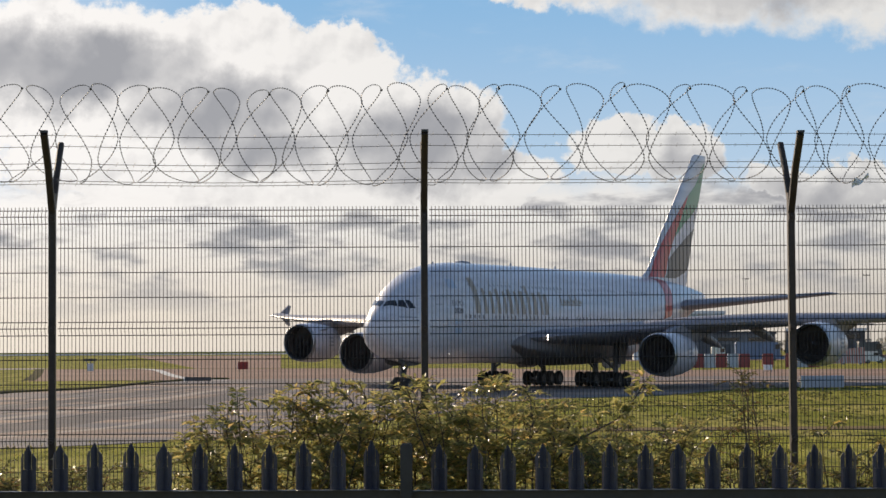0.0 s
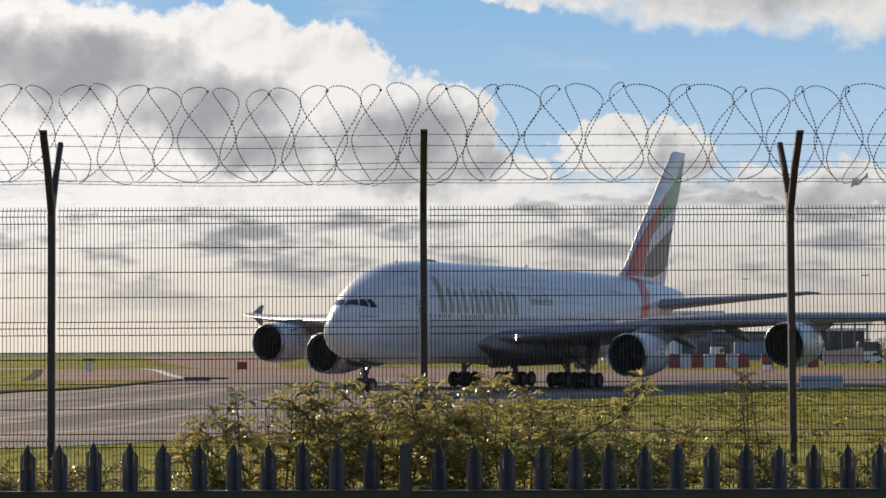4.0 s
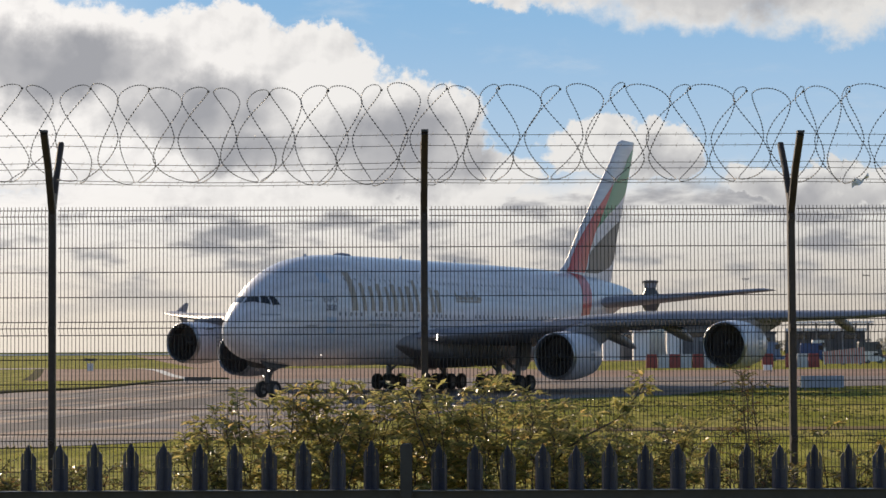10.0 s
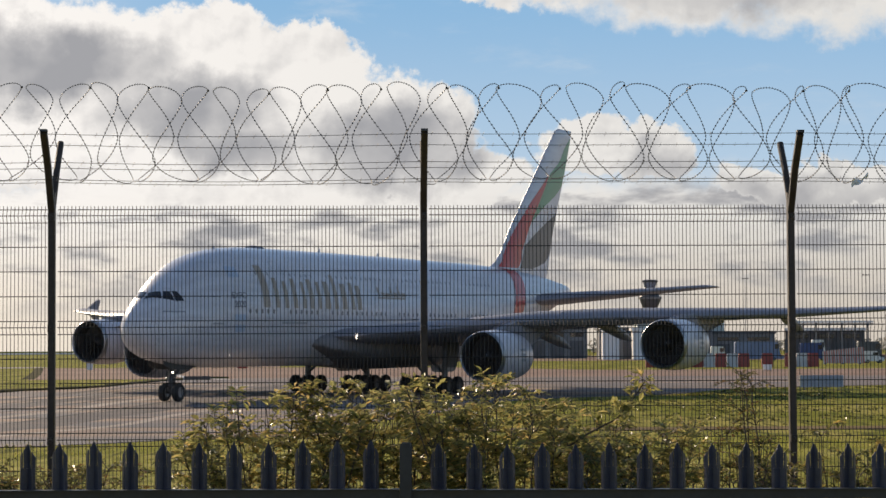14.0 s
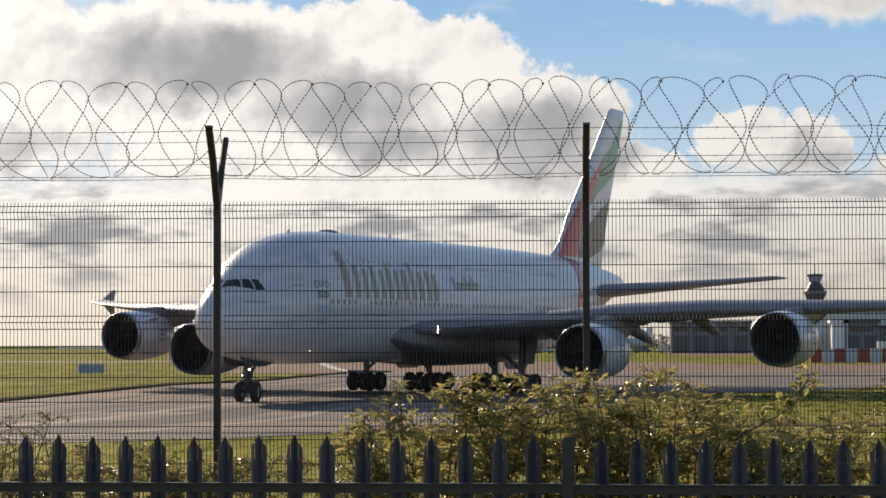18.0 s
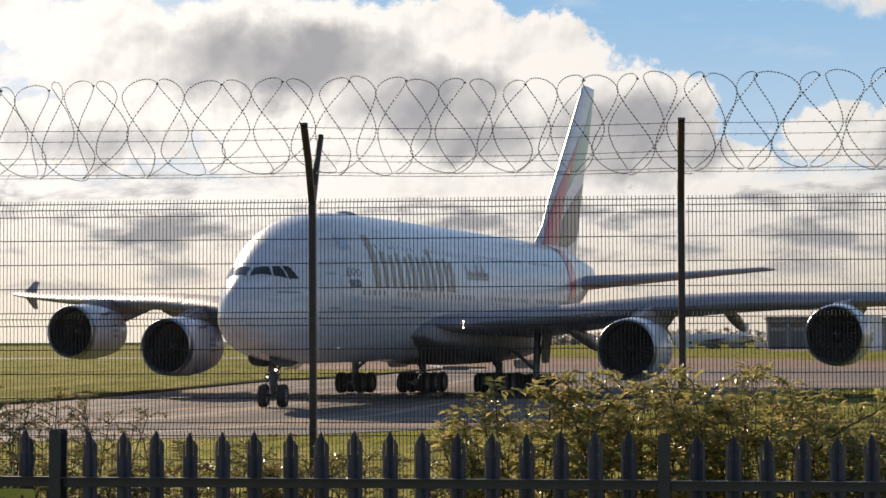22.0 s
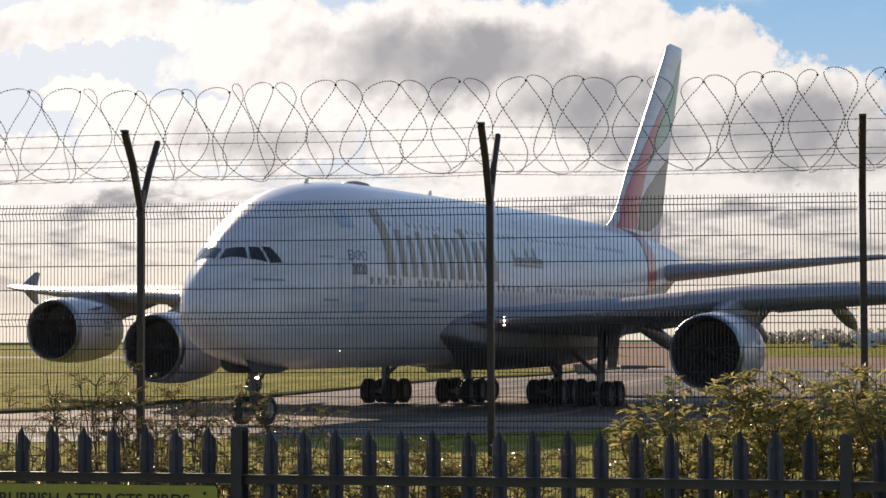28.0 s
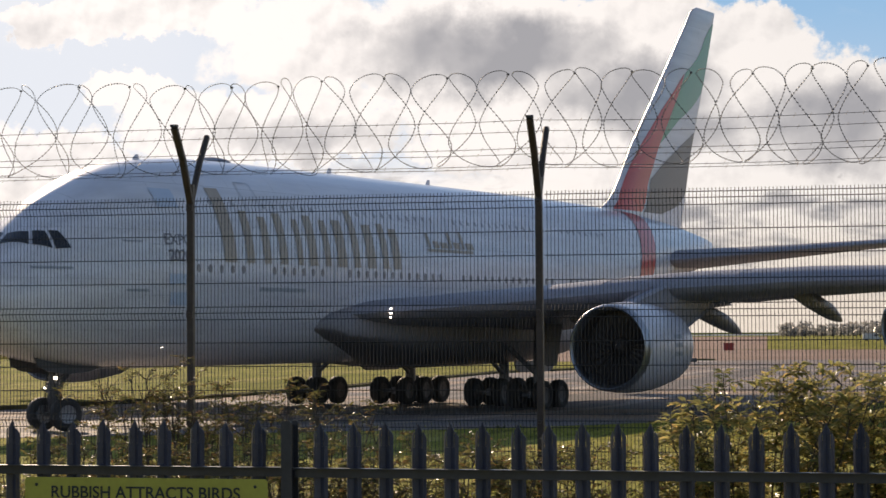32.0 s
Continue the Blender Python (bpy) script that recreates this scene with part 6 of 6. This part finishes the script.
for x, y, c, L, H, tr, lb in ((89.2, 440, M_WPAINT, 4.4, 2.5, 4, "white van parked on the apron"), (80.5, 540, M_PALEBLUE, 12.5, 4.7, 0, "long pale blue apron bus behind the barriers"), (97, 545, M_WPAINT, 4.5, 5.2, 0, "white high-loader truck behind the barriers"), (93.5, 535, M_BLUE, 7, 4.4, 0, "blue apron bus behind the barriers"), (101, 500, M_ROOF, 6.5, 4.6, 0, "dark grey apron truck"), (67.9, 520, M_WPAINT, 4.5, 3.6, 0, "white catering truck behind the barriers"),
                              (-20, 700, M_WPAINT_GREY, 6, 2.4, 5, "white van far across the grass"), (-12, 705, M_ROOF, 5, 1.9, 0, "dark car far across the grass"), (-5, 700, M_WPAINT_GREY, 6.5, 2.8, -3, "white truck far across the grass"),
                              (4, 702, M_ROOF, 5, 2.0, 0, "dark car far across the grass"), (12, 705, M_CLAD, 6, 2.3, 2, "grey van far across the grass"), (20, 700, M_WPAINT, 6, 2.2, 0, "white van far across the grass"),
                              (28, 703, M_ROOF, 6, 2.3, 0, "dark van far across the grass")):
    van(x, y, c, L, H, lb, tr)

# a small airliner parked far across the apron
t = thing("parked_airliner", "small white airliner parked far across the apron", "airplane", pose(3, 720, 0, 0, 0, 8))
prof = [(-14, 0.1), (-13.4, 0.8), (-12, 1.4), (-9, 1.75), (6, 1.75), (10, 1.3), (13, 0.6), (14, 0.15)]
part("fuselage", Geo().turn(prof, 16, "x", (0, 0, 3.3), caps=True), M_WPAINT_GREY, t, "", True)
part("fin", Geo().loft([[(x, y, z) for x, z in ((8.6, 4.4), (11.2, 8.6), (13.2, 8.6), (12.6, 4.0))] for y in (-0.15, 0.15)]), M_WPAINT, t, "white tail fin")
for s in (-1, 1):
    part("wing", Geo().loft([[(x, s * 1.2, 2.7 + dz) for x, dz in ((-3.5, 0), (-1, 0.3), (2.5, 0.1), (-1, -0.2))], [(x, s * 13.5, 3.6 + dz) for x, dz in ((2.2, 0), (2.8, 0.1), (3.8, 0.05), (2.8, -0.06))]]), M_CLAD, t, "grey wing", True)
    part("tailplane", Geo().loft([[(x, s * 0.6, 4.0 + dz) for x, dz in ((9.8, 0), (11, 0.12), (12.6, 0), (11, -0.1))], [(x, s * 5.2, 4.4 + dz) for x, dz in ((12.2, 0), (12.6, 0.05), (13.2, 0), (12.6, -0.04))]]), M_CLAD, t, "", True)
    part("engine", Geo().turn([(-1.6, 0.75), (-1.4, 0.9), (0.6, 0.85), (1.6, 0.5)], 14, "x", (-2.2, s * 4.6, 1.9), caps=True), M_CLAD, t, "", True)
    part("main_wheel", Geo().turn([(-0.25, 0.2), (-0.25, 0.55), (0.25, 0.55), (0.25, 0.2)], 12, "y", (0.8, s * 2.4, 0.55), caps=True), M_TYRE, t)
    part("gear_leg", Geo().tube([(0.8, s * 2.4, 0.5), (0.8, s * 2.2, 2.6)], 0.14, 6), M_STEEL, t)
part("nose_wheel", Geo().turn([(-0.2, 0.15), (-0.2, 0.4), (0.2, 0.4), (0.2, 0.15)], 12, "y", (-10.8, 0, 0.4), caps=True), M_TYRE, t)
part("nose_leg", Geo().tube([(-10.8, 0, 0.35), (-10.8, 0, 2.0)], 0.1, 6), M_STEEL, t)

# lamp masts
for x, y, h in ((128, 640, 25), (100, 700, 26), (171, 760, 28)):
    t = thing("light_mast", "tall thin floodlight mast on the apron", "light mast", pose(x, y, 0))
    part("pole", Geo().tube([(0, 0, 0), (0, 0, h)], [0.14, 0.07], 8), M_STEEL, t)
    part("head", Geo().box((0, 0, h), (2.2, 0.25, 0.22)), M_STEEL, t)
    for k in (-1, 0, 1):
        part("floodlight", Geo().box((k * 0.9, -0.25, h + 0.1), (0.4, 0.25, 0.28)), M_ROOF, t)

# far woods: uneven rows of crowns along the horizon, distance haze painted into their leaf colour
def woods(name, x0, x1, y, h, n, seed, label, mat):
    rng = random.Random(seed)
    t = thing(name, label, "trees", pose(0, 0, 0), kind="stuff")
    gg, wood = Geo(), Geo()
    for i in range(n):
        x = x0 + (x1 - x0) * (i + rng.random()) / n
        yy_ = y + rng.uniform(-25, 25)
        hh = h * rng.uniform(0.5, 1.15)
        wood.tube([(x, yy_, 0), (x, yy_, hh * 0.6)], [0.3, 0.12], 4)
        for k in range(46):
            a, b, r = rng.uniform(0, 6.283), rng.uniform(-1, 1), rng.random() ** 0.5
            c = Vector((x + math.cos(a) * r * hh * 0.42 * math.sqrt(1 - b * b * 0.7), yy_ + math.sin(a) * r * hh * 0.4, hh * 0.55 + b * hh * 0.42))
            s = hh * rng.uniform(0.07, 0.16)
            d1, d2 = Vector((rng.uniform(-1, 1), rng.uniform(-1, 1), rng.uniform(-1, 1))).normalized() * s, Vector((rng.uniform(-1, 1), rng.uniform(-1, 1), rng.uniform(-1, 1))).normalized() * s
            gg.add([c - d1, c + d2, c + d1, c - d2], [(0, 1, 2, 3)])
    part("crowns", gg, mat, t, "dense crowns in pale haze-grey colour", kind="stuff")
    part("trunks", wood, M_BARK, t, kind="stuff")


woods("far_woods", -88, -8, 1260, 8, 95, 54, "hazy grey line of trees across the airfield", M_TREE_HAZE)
woods("far_woods", -10, 60, 1180, 8, 40, 51, "haze-grey line of far trees on the horizon", M_TREE_HAZE)
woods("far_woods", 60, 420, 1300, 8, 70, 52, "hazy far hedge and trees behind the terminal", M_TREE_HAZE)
g = Geo()
rng = random.Random(53)
line = [(-420 + 4 * i, 1600 + rng.uniform(-1, 1), 0.75 + 0.5 * noise.noise((i * 0.07, 3.0, 0.5)) + rng.uniform(0, 0.25)) for i in range(110)]
g.loft([[(x, y - 3, 0) for x, y, h in line], [(x, y - 1.5, max(0.4, h * 0.8)) for x, y, h in line], [(x, y, max(0.5, h)) for x, y, h in line], [(x, y + 3, 0) for x, y, h in line]], close=False, caps=False)
single("far_hedge", g, M_HAZE, "thin hazy hedge line on the horizon", "hedge", True, kind="stuff")

# small navigation cabinet with a flat aerial on the far grass
t = thing("navigation_cabinet", "small white navigation cabinet with a flat dark aerial", "cabinet", pose(-61.7, 370, 0))
part("cabinet", Geo().box((0, 0, 0.65), (1.0, 0.9, 1.3)), M_WPAINT, t)
part("aerial", Geo().box((0, 0, 1.95), (2.2, 0.3, 0.4)), M_ROOF, t)
for k in (-1.2, 0, 1.2):
    part("aerial_leg", Geo().tube([(k * 0.3, 0, 1.3), (k * 0.7, 0, 1.8)], 0.05, 5), M_STEEL, t)
airfield_sign(-26.2, 226, 2.8, 0.4, M_BLACK, "airfield_sign", "low dark board beside the runway mouth", 4)


# ---- movement ----
# seconds, nose x, nose y, direction of the tail
TAXI = [
    (0, -5.87, 167.16, 60.93),
    (1, -6.54, 166.40, 60.83),
    (2, -7.24, 165.57, 60.75),
    (3, -7.97, 164.63, 60.67),
    (4, -8.75, 163.51, 60.62),
    (5, -9.60, 162.14, 60.60),
    (6, -10.54, 160.48, 60.61),
    (7, -11.59, 158.48, 60.65),
    (8, -12.76, 156.21, 60.69),
    (9, -14.05, 153.73, 60.66),
    (10, -15.47, 151.13, 60.54),
    (11, -16.95, 148.42, 60.46),
    (12, -18.41, 145.60, 60.57),
    (13, -19.76, 142.67, 61.02),
    (14, -20.93, 139.59, 61.91),
    (15, -21.93, 136.13, 63.22),
    (16, -22.74, 132.03, 64.87),
    (17, -23.35, 127.41, 66.79),
    (18, -23.68, 123.39, 68.96),
    (19, -23.81, 119.48, 71.23),
    (20, -23.86, 114.96, 73.47),
    (21, -23.84, 110.23, 75.66),
    (22, -23.74, 105.76, 77.73),
    (23, -23.70, 101.41, 79.37),
    (24, -23.89, 96.97, 80.32),
    (25, -24.33, 92.71, 80.68),
    (26, -25.02, 88.72, 80.58),
    (27, -25.97, 84.86, 80.08),
    (28, -27.12, 81.19, 79.25),
    (29, -28.40, 77.88, 78.15),
    (30, -29.92, 74.90, 76.79),
    (31, -31.79, 72.14, 75.19),
    (32, -33.86, 69.50, 73.45),
]


def motions():
    walk(airliner, [(t, pose(x, y, 0.03 + ground_z(y + 18), 0, 0, h) @ pose(0, 0, 0, 0.5)) for t, x, y, h in TAXI])
    # wheels turn by the way that each one rolls; the nose wheels also steer
    for hub, wx, wy, r in ROLLING:
        ang, rows, last = 0.0, [], None
        fine = []
        for (t0, x0, y0, h0), (t1, x1, y1, h1) in zip(TAXI, TAXI[1:]):
            for k in range(6):
                u = k / 6
                fine.append((t0 + (t1 - t0) * u, x0 + (x1 - x0) * u, y0 + (y1 - y0) * u, h0 + (h1 - h0) * u))
        fine.append(TAXI[-1])
        for t, x, y, h in fine:
            c, s = math.cos(radians(h)), math.sin(radians(h))
            p = Vector((x + wx * c - wy * s, y + wx * s + wy * c, 0))
            steer = 0.0
            if last is not None:
                d = p - last[0]
                ang -= math.degrees(d.length / r)
                if wx < 10 and d.length > 1e-4:
                    steer = math.degrees(math.atan2(-d.y, -d.x)) - h
                    steer = max(-35.0, min(35.0, (steer + 180) % 360 - 180))
            last = (p, t)
            rows.append((t, pose(wx, wy, r, 0, 0, steer) @ pose(0, 0, 0, 0, ang, 0)))
        walk(hub, rows)
    walk(clouds, [(0, pose(0, 0, 3.5, 0, 0, 0)), (16, pose(0, 0, 3.5, 0, 0, 0.88)), (32, pose(0, 0, 3.5, 0, 0, 1.76))])


motions()
